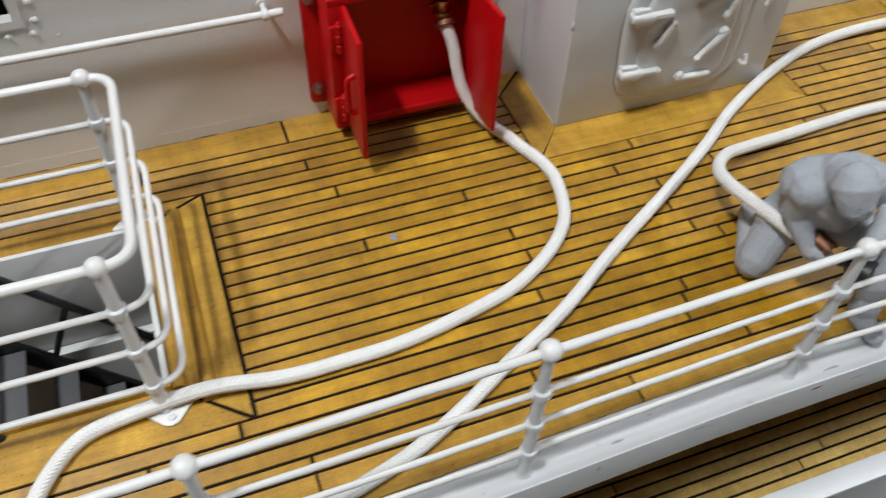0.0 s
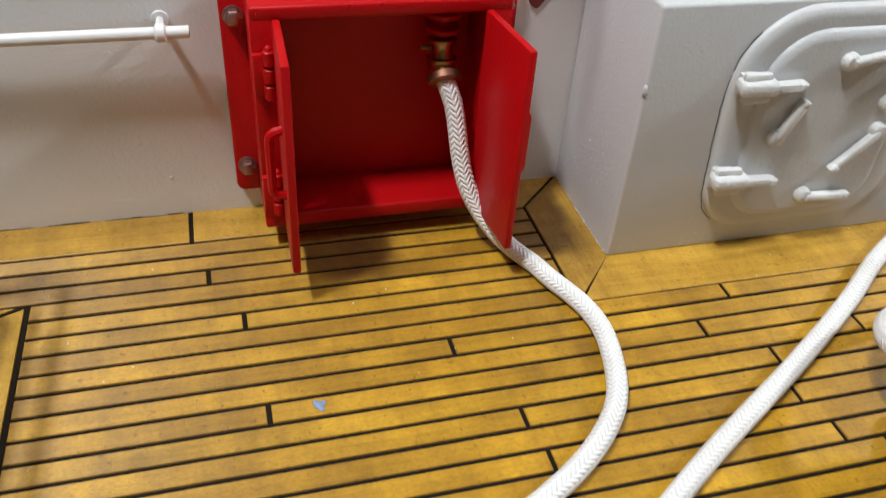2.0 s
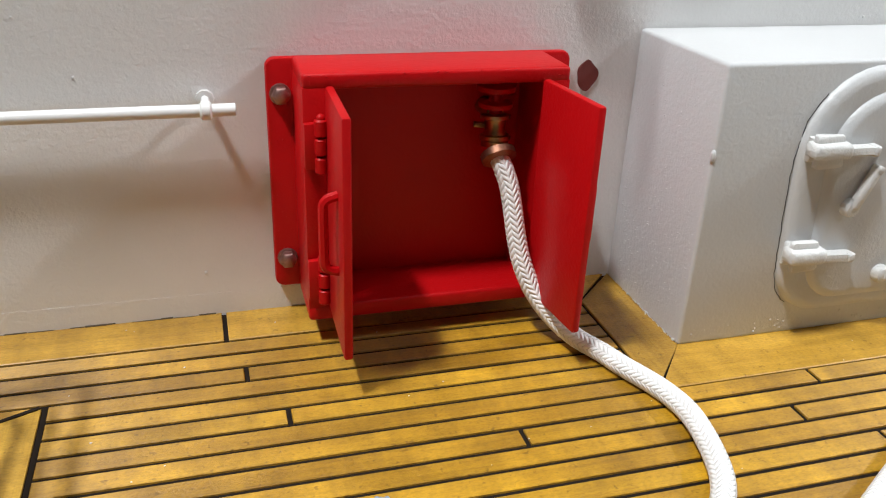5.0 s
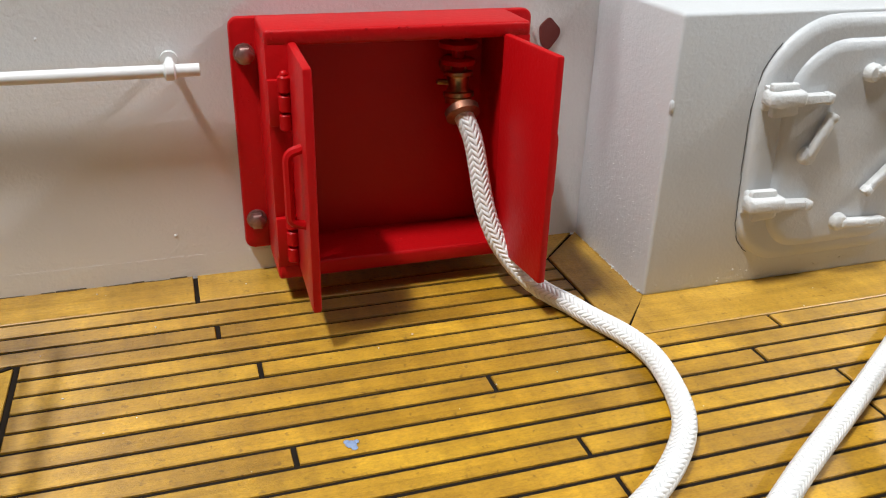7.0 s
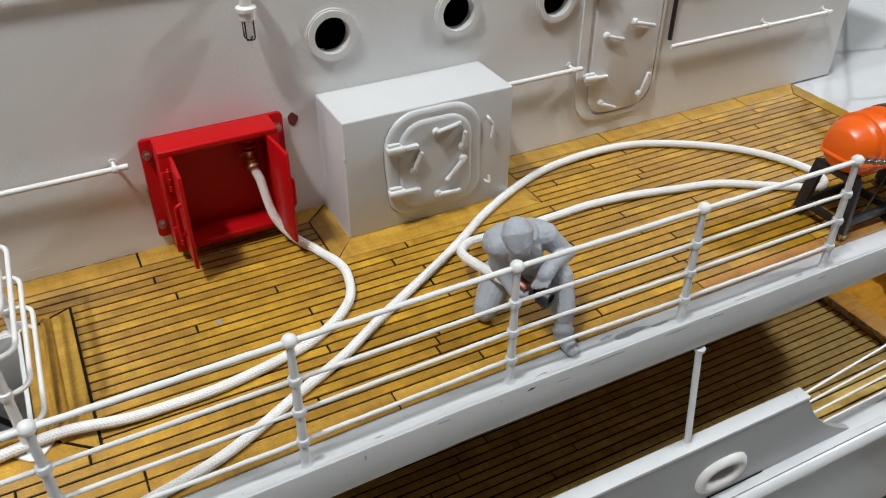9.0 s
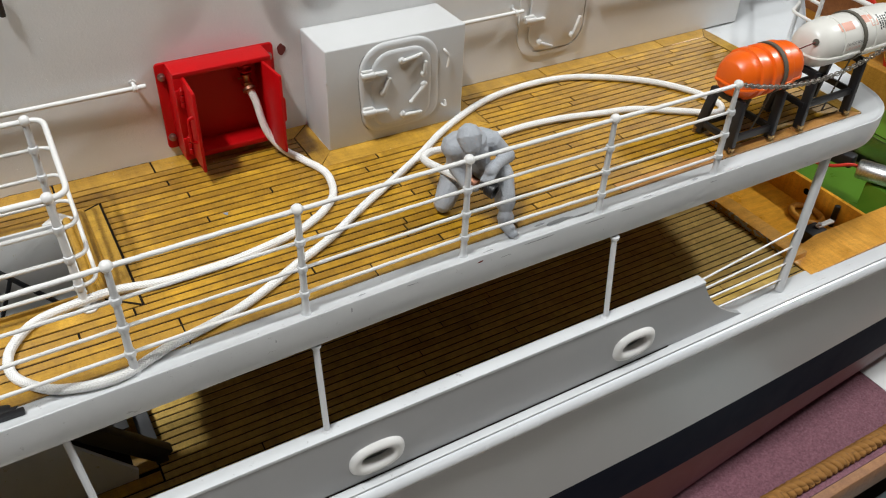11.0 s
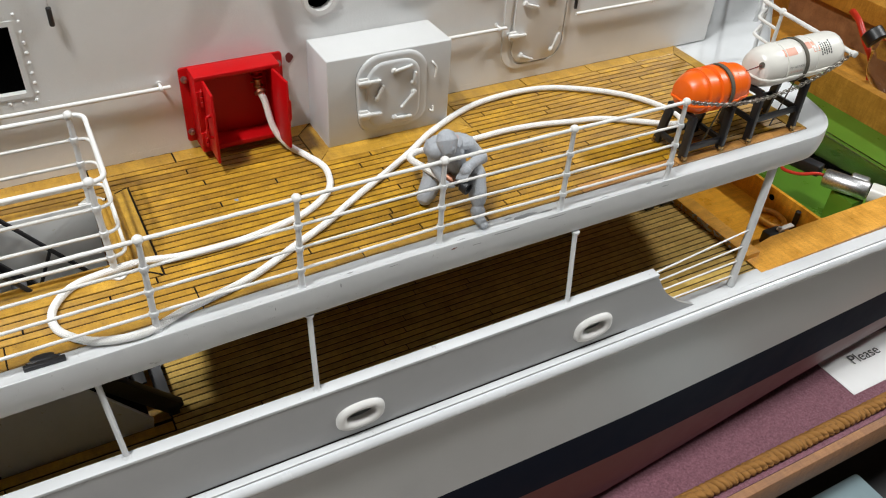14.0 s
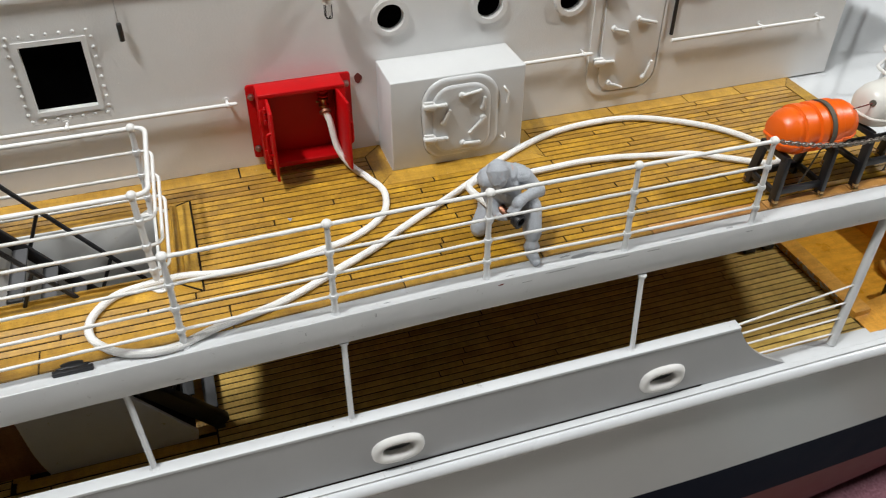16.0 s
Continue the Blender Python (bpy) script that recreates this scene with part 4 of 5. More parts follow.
part("body", box(B(), 0, 71.2, -27.9, -0.1, -0.3, 49.4, 0.7, 3), LOCKW, lock)


def hatch_tier(x0, x1, z0, z1, r, profile, cap):
    """A raised plate with round corners, its edge rolled through (inset, y) steps; the foot leans in a little."""
    bm = B()
    rings = []
    for inset, y in profile:
        rings.append([bm.verts.new((x + max(0.0, 30 - z) * 0.07 * (x1 - x) / (x1 - x0), y, z)) for x, z in rounded(x0 + inset, x1 - inset, z0 + inset, z1 - inset, r - inset, 10, r * 0.68 - inset)])
    n = len(rings[0])
    for lo, hi in zip(rings, rings[1:]):
        for i in range(n):
            bm.faces.new((lo[i], lo[(i + 1) % n], hi[(i + 1) % n], hi[i]))
    if cap:
        bm.faces.new(rings[-1])
    bmesh.ops.recalc_face_normals(bm, faces=bm.faces[:])
    return bm


hatch = part("hatch", hatch_tier(20.6, 52.4, 7.0, 44.9, 11, [(0, -28.8), (0.2, -29.4), (0.7, -29.9), (1.5, -30.25), (2.1, -30.3)], True), LOCKW, lock, "raised hatch with rounded corners")
part("surround", hatch_tier(15.6, 57.0, 4.4, 48.6, 14.0, [(0, -27.7), (0.1, -28.4), (0.6, -28.95), (1.5, -29.3), (2.2, -29.35), (6.4, -29.2)], False), LOCKW, hatch)


def dog(a, b, big=False, y=-30.2):
    """A clamping handle with its boss, thick with paint."""
    bm = B()
    (x0, z0), (x1, z1) = a, b
    lathe(bm, (x0, y + 1.2, z0), (0, -1, 0), [(0, 2.0 if big else 1.75), (2.3, 1.9 if big else 1.6), (2.8, 1.2), (2.9, 0.5)], 12)
    beam(bm, (x0, y - 1.2, z0), (x1, y - 1.2, z1), 1.6, 2.1 if big else 1.7, up=(0, 1, 0), bevel=0.5)
    beam(bm, (x0 + (x1 - x0) * 0.86, y - 1.25, z0 + (z1 - z0) * 0.86), (x1 + (x1 - x0) * 0.03, y - 1.25, z1 + (z1 - z0) * 0.03), 1.8, 2.4 if big else 1.9, up=(0, 1, 0), bevel=0.55)
    if big:
        beam(bm, (x0 - 3.2, y - 0.9, z0 + 0.3), (x0 + 3.4, y - 1.7, z0 + 0.5), 2.6, 3.4, up=(0, 1, 0), bevel=0.7)
        beam(bm, (x0 - 2.6, y - 0.8, z0 + 1.8), (x0 + 2.4, y - 1.2, z0 + 1.9), 2.0, 1.6, up=(0, 1, 0), bevel=0.6)
        beam(bm, (x0 - 1.6, y - 0.5, z0 - 2.1), (x0 + 3.0, y - 1.2, z0 - 1.5), 2.2, 1.7, up=(0, 1, 0), bevel=0.6)
        box(bm, x0 - 2.2, x0 + 1.4, y + 0.2, y + 1.6, z0 - 2.2, z0 + 2.0, 0.4)
    lumps = random.Random(round(x0 * 10))
    for v in bm.verts:
        v.co += Vector((lumps.uniform(-1, 1), lumps.uniform(-1, 1), lumps.uniform(-1, 1))) * (0.12 if big else 0.06)
    return bm


for a, b, big in (((18.6, 35.6), (28.0, 35.5), True), ((18.8, 17.0), (28.6, 16.3), True), ((26.4, 25.2), (29.6, 32.5), False), ((36.2, 39.1), (46.2, 40.8), False), ((47.6, 30.4), (48.1, 36.9), False), ((48.0, 24.8), (40.5, 17.3), False), ((36.9, 11.7), (46.4, 11.2), False)):
    part("clip", dog(a, b, big), DOGW, hatch, "white clamping handle")
bm = B()
tube(bm, bent([(60.0, -27.4, 39.0), (59.8, -29.2, 38.8), (62.0, -29.5, 35.8), (61.2, -29.4, 30.2)], 1.2, 4), 0.6, 8)
part("hook", bm, GLOSSW, lock)
bm = B()
tube(bm, bent([(59.6, -27.4, 10.6), (59.8, -29.4, 10.2), (61.2, -29.6, 9.6), (61.0, -28.6, 12.6)], 1, 4), 0.55, 8)
part("eye", bm, GLOSSW, lock)
line = [(19.2, 44.2), (17.7, 42.3), (16.4, 39.8), (15.7, 36), (15.4, 32.4), (15.5, 29.6), (15.7, 26), (16.0, 22), (16.3, 18), (16.6, 14.4), (16.9, 11.8), (17.8, 9), (19.2, 7.2), (20.8, 6.0)]
random.seed(43)
crack = [(a[0] + (b[0] - a[0]) * t + random.uniform(-0.14, 0.08), -28.0, a[1] + (b[1] - a[1]) * t) for a, b in zip(line, line[1:]) for t in (0, 0.25, 0.5, 0.75)]
part("chip", ball(B(), (0.25, -27.65, 34.6), 0.8, 8, (0.6, 0.6, 1.5)), LOCKW, lock, "chipped paint on the corner")
random.seed(41)
bm = B()
for _ in range(240):
    ball(bm, (-0.01, random.uniform(-27, -0.6), random.triangular(1, 47, 14)), random.uniform(0.06, 0.15), 6, (0.6, 1, 1))
for _ in range(30):
    ball(bm, (random.uniform(1, 70), -27.9, random.uniform(0.4, 3)), random.uniform(0.10, 0.25), 6, (1, 0.6, 1))
part("nibs", bm, LOCKW, lock, "nibs of dried paint")
bm = B()
for _ in range(46):
    ball(bm, (-0.02 - random.uniform(0, 0.1), random.uniform(-27.5, -3), random.uniform(0.02, 0.5)), random.uniform(0.06, 0.15), 6, (1, 2.4, 0.7))
part("worn_foot", bm, LOCKW, lock, "flaked paint along the foot")
part("crack", tube(B(), crack, 0.055, 5), DARK, lock, "thin dark crack in the paint")

# ---- fittings on the wall ----
win = thing("cabin_window", (-148.5, -1, 63), "square window opening with a riveted white frame", "window")
bm = B()
ring_prism(bm, [(-162.2, 44.4), (-131.4, 44.4), (-131.4, 80.4), (-162.2, 80.4)], [(-160.1, 46.5), (-133.7, 46.5), (-133.7, 78.1), (-160.1, 78.1)], -0.6, -0.05)
part("frame", bm, WHITE, win, flat=True)
ri = B()
for k in range(7):
    x = -163.6 + k * 5.5
    ball(ri, (x, -0.1, 42.2), 0.85, 10, (1, 0.7, 1))
    ball(ri, (x, -0.1, 82.9), 0.85, 10, (1, 0.7, 1))
for k in range(8):
    z = 45.6 + k * 4.85
    ball(ri, (-164.6, -0.1, z), 0.85, 10, (1, 0.7, 1))
    ball(ri, (-129.2, -0.1, z), 0.85, 10, (1, 0.7, 1))
part("rivets", ri, WHITE, win)
for x, z in PORTS:
    pt = thing("porthole", (x, -0.5, z), "round porthole with a white painted rim and dark inside", "porthole", "portholes in the wall")
    bm = B()
    circ = lambda r: [(x + r * math.cos(2 * math.pi * k / 40), z + r * math.sin(2 * math.pi * k / 40)) for k in range(40)]
    ring_prism(bm, circ(10.0), circ(6.9), -1.0, -0.05)
    ring_prism(bm, circ(9.4), circ(6.95), -1.7, -0.9)
    part("rim", bm, GLOSSW, pt)


def handrail(x0, x1, z, brackets, lab):
    h = thing("wall_handrail", ((x0 + x1) / 2, -3.4, z), lab, "handrail", "handrails on the wall")
    part("bar", rod(B(), (x0, -3.6, z), (x1, -3.6, z), 1.05, 10), GLOSSW, h)
    # The bar is solid; this dark disc paints the shade inside its open end.
    part("open_end", lathe(B(), (x1 - 0.1, -3.6, z), (1, 0, 0), [(0, 0.72), (0.16, 0.72), (0.17, 0.4)], 12), DIRTSHADE, h, "dark disc standing in for the shaded open tube end")
    for x in brackets:
        bm = B()
        rod(bm, (x, 0.1, z + 1.0), (x, -3.8, z + 0.2), 0.7, 8)
        lathe(bm, (x - 0.9, -3.6, z), (1, 0, 0), [(0, 1.2), (0.3, 1.55), (1.5, 1.55), (1.8, 1.2)], 12)
        lathe(bm, (x, -0.05, z + 1.0), (0, -1, 0), [(0, 1.5), (0.5, 1.4)], 10)
        part("bracket", bm, GLOSSW, h)


handrail(-330, -71.4, 38.4, (-300, -226, -149.5, -75.9), "thin white handrail on wall brackets")
handrail(71.5, 121.5, 37.4, (117.0,), "short white handrail between locker and door")
handrail(171.2, 274.5, 38.4, (231.0, 271.5), "thin white handrail beside the door")

door = thing("weathertight_door", (143.5, -1, 50), "white weathertight door with rounded corners and clips, shut", "door", kind="structure")
part("leaf", prism(B(), rounded(128.6, 164.0, 11.8, 92, 10), "y", -1.7, -0.1, 0.6), WHITE, door)
part("surround", ring_prism(B(), rounded(121.6, 166.6, 8.6, 95, 13), rounded(126.2, 165.2, 10.6, 93, 11), -1.1, -0.1), WHITE, door)
for a, b, big in (((135, 17.2), (143.2, 13.6), False), ((157.2, 17.3), (160.8, 27.6), False), ((127.0, 31.0), (136.2, 30.6), True), ((134.2, 49.6), (142.8, 46.9), False), ((149.0, 53.4), (159.8, 50.2), False), ((127, 71), (136, 70.6), True)):
    part("clip", dog(a, b, big, -1.9), GLOSSW, door, "white clamping handle")

lamp = thing("wall_lamp", (-23, -6, 88), "small white bulkhead lamp with a caged glass", "lamp")
bm = B()
rod(bm, (-23, -6.5, 101), (-23, -6.5, 85), 2.0, 14)
lathe(bm, (-23, -6.5, 89.2), (0, 0, -1), [(0, 2.2), (0.6, 3.5), (1.8, 3.5), (2.0, 2.8), (4.5, 2.7), (5.0, 2.2)], 20)
box(bm, -24.6, -21.4, -6.5, -0.05, 97, 100, 0.4)
part("body", bm, GLOSSW, lamp)
bm = B()
lathe(bm, (-23, -6.5, 84.2), (0, 0, -1), [(0, 1.7), (4.0, 1.7), (5.6, 1.2), (6.3, 0.4)], 16)
part("glass", bm, GLASS, lamp, "clear glass bulb")
bm = B()
for k in range(4):
    a = radians(45 + 90 * k)
    o = Vector((math.cos(a), math.sin(a), 0))
    tube(bm, bent([Vector((-23, -6.5, 84.6)) + o * 2.1, Vector((-23, -6.5, 77.5)) + o * 2.1, Vector((-23, -6.5, 76.9))], 1.2, 3), 0.28, 6)
part("cage", bm, BLACK, lamp, "dark wire cage")
pend = thing("hanging_weight", (-116, -3, 77), "black cylinder hanging from a thin grey wire", "pendant")
part("cylinder", lathe(B(), (-116.3, -2.2, 76.4), (0, 0, 1), [(0, 0.9), (0.3, 1.15), (8.2, 1.15), (8.6, 0.8)], 14), BLACK, pend)
part("wire", rod(B(), (-116.3, -2.2, 84), (-116.1, -1.8, 140), 0.3, 6), STEEL, pend)
single("black_wall_strip", box(B(), 171.4, 173.0, -1.6, -0.05, 40.5, 110, 0.2), BLACK, (172, -1, 41), "narrow black vertical strip on the wall", "strip")
bm = B()
prism(bm, [(-9.5 + 2.0 * math.cos(a) * (1 + 0.12 * math.sin(3 * a + 1)), 41.1 + 2.6 * math.sin(a) * (1 + 0.1 * math.cos(4 * a))) for a in [2 * math.pi * k / 28 for k in range(28)]], "y", -0.3, -0.02)
single("paint_scar", bm, PRIMERRED, (-9, 0, 41), "dark red bare patch in the wall paint", "paint patch")

# ---- right hand end of the deck ----
chain = thing("safety_chain", (215, -121, 40), "small dark metal link chain slung between rail and end post", "chain")
CA, CB = Vector((152.6, -123.8, 43.8)), Vector((277, -119, 45.4))
link_mesh = mesh_of("link", tube(B(), [(1.25 * math.cos(2 * math.pi * k / 14) + (0.5 if math.cos(2 * math.pi * k / 14) > 0 else -0.5), 0.95 * math.sin(2 * math.pi * k / 14), 0) for k in range(14)], 0.32, 6, closed=True), CHAINM)
NL = 58
prev = None
for k in range(NL + 1):
    t = k / NL
    p = CA.lerp(CB, t) - Vector((0, 2.0 * math.sin(math.pi * t), 10.8 * (1 - (2 * t - 1) ** 2)))
    if prev is not None:
        ob = new("link", link_mesh)
        ob.parent = chain
        d = (p - prev).normalized()
        side = d.cross(Vector((0, 0, 1))).normalized()
        m = Matrix((d, side, d.cross(side))).transposed().to_4x4() @ Matrix.Rotation(radians(40 + 90 * (k % 2)), 4, "X")
        ob.matrix_basis = Matrix.Translation(((p + prev) / 2 - base_of(chain)) * MM) @ m
    prev = p

endr = thing("end_railing", (287, -80, 0), "white tubular railing across the deck's end", "railing")
for at in ((283, -61, 0), (302, -34, 0), (352, 12, 0)):
    post = part("post", railing_post(at, 45.5), POSTG, endr)
    part("ball", ball(B(), (at[0], at[1], 45.5), 2.3, 14), GLOSSW, post)
for z, r, x in ((45.3, 1.35, 276.5), (34, 1.0, 283), (23, 1.0, 283)):
    path = [(x, -120 if x < 280 else -61, z)] + ([(283, -61, z)] if x < 280 else []) + [(286, -42, z), (302, -34, z), (352, 12, z), (420, 74, z)]
    part("rail", tube(B(), bent(path, 4, 4), r, 10), GLOSSW, endr)
part("rail_end", lathe(B(), (276.5, -121.4, 45.3), (0.1, 1, 0), [(0, 1.4), (0.4, 1.9), (2.4, 1.9), (2.8, 1.4)], 14), GLOSSW, endr)


def canister(name, x0, x1, yc, zc, r, mat, lab, ribs):
    """An inflatable raft's drum: two moulded halves with ribs, a seam flange and blunt ends."""
    c = thing(name, ((x0 + x1) / 2, yc, zc - r), lab, "life raft")
    L = x1 - x0
    e = 1.0 if ribs else 1.75
    if ribs:
        head = [(0, r * 0.66), (0.7, r * 0.74), (2.8, r * 0.87), (5.4, r * 0.99), (6.4, r)]
    else:
        head = [(0, r * 0.35), (0.4 * e, r * 0.6), (1.4 * e, r * 0.8), (3.6 * e, r * 0.94), (6.4 * e, r)]
    prof = list(head)
    n = 72
    for k in range(n):
        t = 0.2 + 0.6 * k / (n - 1)
        w = r + (1.25 * max(0.0, min(1.0, 0.5 + 3.5 * math.sin((t - 0.2) / 0.6 * math.pi * 2 * ribs - 0.6))) if ribs else 0.0)
        prof.append((L * t, w))
    tail = head if ribs else [(0, r * 0.72), (0.5, r * 0.86), (1.5, r * 0.95), (3.2, r * 0.99), (5.0, r)]
    prof += [(L - s, w) for s, w in reversed(tail)]
    part("shell", lathe(B(), (x0, yc, zc), (1, 0, 0), prof, 36), mat, c)
    bm = B()
    drop = 0.30 * r
    side = [(x0 + s, math.sqrt(max(w * w - drop * drop, 0.0)) + 0.1) for s, w in prof]
    loop = [(x, yc - q, zc - drop) for x, q in side] + [(x, yc + q, zc - drop) for x, q in reversed(side)]
    tube(bm, loop, 0.8, 8, closed=True)
    part("seam", bm, mat, c)
    if not ribs:
        for x in (x0 + L * 0.25, x0 + L * 0.62):
            arc = [(x, yc - (r + 0.05) * math.cos(radians(a)), zc + (r + 0.05) * math.sin(radians(a))) for a in range(-14, 195, 8)]
            part("ridge", tube(B(), arc, 0.42, 6), mat, c)
    return c


oc = canister("orange_liferaft", 168.0, 210.0, -104, 34.6, 10.9, ORANGE, "bright orange ribbed life raft drum strapped in a black stand", 3.0)
wc = canister("white_liferaft", 216.0, 277.5, -104, 40.4, 11.6, CREAM, "cream white life raft canister strapped in a black stand", 0)
for c, x, z, r in ((oc, 192.5, 34.6, 11.6), (wc, 245.5, 40.4, 11.75)):
    bm = B()
    for k in range(36):
        a0, a1 = 2 * math.pi * k / 36, 2 * math.pi * (k + 1) / 36
        q = [(x + dx, -104 + rr * math.cos(a), z + rr * math.sin(a)) for a in (a0, a1) for rr in (r, r + 0.7) for dx in (-1.1, 1.1)]
        v = [bm.verts.new(p) for p in q]
        for f in ((2, 3, 7, 6), (0, 2, 6, 4), (1, 5, 7, 3)):
            bm.faces.new([v[i] for i in f])
    bmesh.ops.remove_doubles(bm, verts=bm.verts, dist=0.01)
    part("strap", bm, STRAP, c, "grey webbing strap")
    part("lashing", rod(B(), (x - 2, -104 - r * 0.75, z - r * 0.7), (x - 8, -104 - r * 0.6, 4), 0.45, 6), STRAP, c)
bm = B()
lathe(bm, (216.8, -109.2, 44.8), (-0.8, -0.45, 0.3), [(0, 1.6), (0.8, 1.5), (0.9, 0.8)], 14)
part("painter_eye", bm, STRAP, wc)
part("painter_line", rod(B(), (216.2, -109.6, 45.0), (206, -109.0, 43.4), 0.3, 6), PRIMERRED, wc)


def on_drum(bm, x0, x1, a0, a1, zc, r):
    """A printed patch that follows the drum, from angle a0 to a1 above the horizontal."""
    n = 5
    rows = [[bm.verts.new((x, -104 - r * math.cos(radians(a0 + (a1 - a0) * k / n)), zc + r * math.sin(radians(a0 + (a1 - a0) * k / n)))) for x in (x0, x1)] for k in range(n + 1)]
    for p, q in zip(rows, rows[1:]):
        bm.faces.new((p[0], p[1], q[1], q[0]))
    return bm


RP, RZ = 11.67, 40.4
part("red_print", on_drum(B(), 229.5, 239.5, 44, 66, RZ, RP), REDINK, wc, "pale red printed patch")
for x0, x1, a0, a1 in ((247.6, 251.2, 52, 74), (251.6, 254.8, 58, 72), (251.6, 256.4, 40, 42), (251.6, 252.2, 42, 56), (255.8, 256.4, 42, 56), (253.0, 255.2, 47, 49)):
    part("red_print", on_drum(B(), x0, x1, a0, a1, RZ, RP), REDINK, wc)
random.seed(29)
for k in range(5):
    a = 26 + 3 * (k % 2)
    while a < 62:
        w = random.uniform(3, 8)
        part("printed_line", on_drum(B(), 257.2 + 1.75 * k, 258.2 + 1.75 * k, a, a + w, RZ, RP), INK, wc, "line of small black print")
        a += w + 1.6
for words_on, zt, mat in (("DO NOT ROLL", 1.7, INK), ("CONTAINER", -0.6, REDINK)):
    tc = bpy.data.curves.new("words", "FONT")
    tc.body, tc.size = words_on, 1.75 * MM
    to = new("words", tc)
    tm = bpy.data.meshes.new_from_object(to.evaluated_get(bpy.context.evaluated_depsgraph_get()))
    bpy.data.objects.remove(to)
    tm.materials.append(mat)
    ob = new("printed_words", tm)
    ob.parent = wc
    ang = math.asin((zt + 0.6) / RP)
    ob.location = (Vector((232.6, -104 - (RP + 0.12) * math.cos(ang), RZ + zt)) - base_of(wc)) * MM
    ob.rotation_euler = (radians(90) - ang, 0, 0)
part("scuff", on_drum(B(), 222.4, 225.2, -22, -19.5, RZ, 11.0), DIRTSHADE, wc, "dark scuff mark")


def raft_stand(name, x0, x1, top, lab, low):
    s = thing(name, ((x0 + x1) / 2, -104, 0), lab, "raft stand")
    for x in (x0, x1):
        for y, sg in ((-114.5, -1), (-93.5, 1)):
            part("leg", beam(B(), (x, y, 0.9), (x + 3.0, -104 + sg * 8.2, top), 4.6, 2.4, up=(1, 0, 0), bevel=0.2), BLACK, s)
            bm = B()
            lathe(bm, (x, y + 1.2 * sg, 0.0), (0, 0, 1), [(0, 2.0), (0.6, 2.0), (0.7, 1.2), (1.6, 1.2), (1.7, 1.6), (3.0, 1.6), (3.2, 0.8), (4.4, 0.8), (4.5, 0.5)], 6)
            part("foot_bolt", bm, BRASS, s, "brass foot bolt")
        part("cross_bar", beam(B(), (x + 0.6, -113.6, low), (x + 0.6, -94.4, low), 2.0, 3.0, bevel=0.2), BLACK, s)
        part("saddle", box(B(), x + 1.4, x + 4.6, -113, -95, top - 2.5, top + 0.5, 0.3), BLACK, s)
    for y in (-113.4, -94.6):
        part("side_bar", beam(B(), (x0, y, low), (x1, y, low), 2.2, 3.2, bevel=0.2), BLACK, s)
    return s


raft_stand("black_stand", 169, 196, 24.9, "black angle-iron stand bolted to the deck under the orange raft", 6.0)
raft_stand("black_stand", 217, 252, 29.8, "black angle-iron stand bolted to the deck under the white raft", 13.0)

# small things on the deck and its edge
single("black_cleat", ball(box(B(), -162.5, -147.5, -126.8, -124.6, -1.1, 0.9, 0.4), (-155.5, -121.8, -0.6), 6.2, 24, (1.1, 0.4, 0.13)), BLACK, (-155, -125, -1), "black fairlead plate with a worn disc on the deck edge", "fairlead")
bm = B()
for dx, dy, r in ((0, 0, 0.8), (0.8, 0.4, 0.4), (-0.5, 0.6, 0.45), (0.3, -0.8, 0.5)):
    ball(bm, (-58.5 + dx, -53.8 + dy, 0.15), r, 8, (1, 1, 0.3))
single("paint_flake", bm, SPECK, (-58.5, -53.8, 0), "tiny pale blue flake lying on the planks", "flake")
random.seed(5)
crumbs = B()
for _ in range(36):
    x, y = random.uniform(-100, 60), random.uniform(-60, -2)
    ball(crumbs, (x, y, 0.08), random.uniform(0.08, 0.2), 6, (1, 0.7, 0.5))
single("paint_crumbs", crumbs, GLOSSW, (-20, -30, 0), "scattered white crumbs of paint on the planks", "crumbs", kind="stuff")
bm = B()
random.seed(9)
for _ in range(70):
    x, z = random.uniform(-130, 70), random.uniform(4, 90)
    if not (-68 < x < 0 and z < 50):
        ball(bm, (x, -0.02, z), random.uniform(0.18, 0.4), 6, (1, 0.5, 1))
single("paint_nibs", bm, WHITE, (-40, 0, 40), "tiny nibs of dried paint on the wall", "paint nibs", kind="stuff")

# ---- below the upper deck ----
for x, xt, zt in ((-137, -140, -17.4), (-51, -50.2, -17.2), (91.2, 94, -17.2)):
    pl = thing("deck_pillar", (x, -133.5, -59), "slim white pillar between capping and deck edge", "pillar", "pillars under the deck edge")
    bm = B()
    rod(bm, (x, -132.6, -58.7), (xt, -125.2, zt), 1.3, 14)
    part("shaft", bm, POSTG, pl)
    bm = B()
    lathe(bm, (x, -132.5, -59.0), (0, 0, 1), [(0, 2.2), (0.4, 2.2), (0.7, 1.7), (1.2, 1.4)], 16)
    lathe(bm, (xt, -125.4, zt - 1.4), (0, 0, 1), [(0, 1.5), (0.5, 2.1), (1.6, 2.1)], 16)
    part("collar", bm, POSTG, pl)
pl = thing("end_pillar", (224, -132, LZ), "thick white pillar carrying the deck's end", "pillar")
part("shaft", rod(B(), (224, -132, LZ + 0.2), (240.5, -121, -16.5), 2.45, 16), POSTG, pl)
low = thing("lower_railing", (200, -131, LZ), "four thin white rails between bulwark and end pillar", "railing")
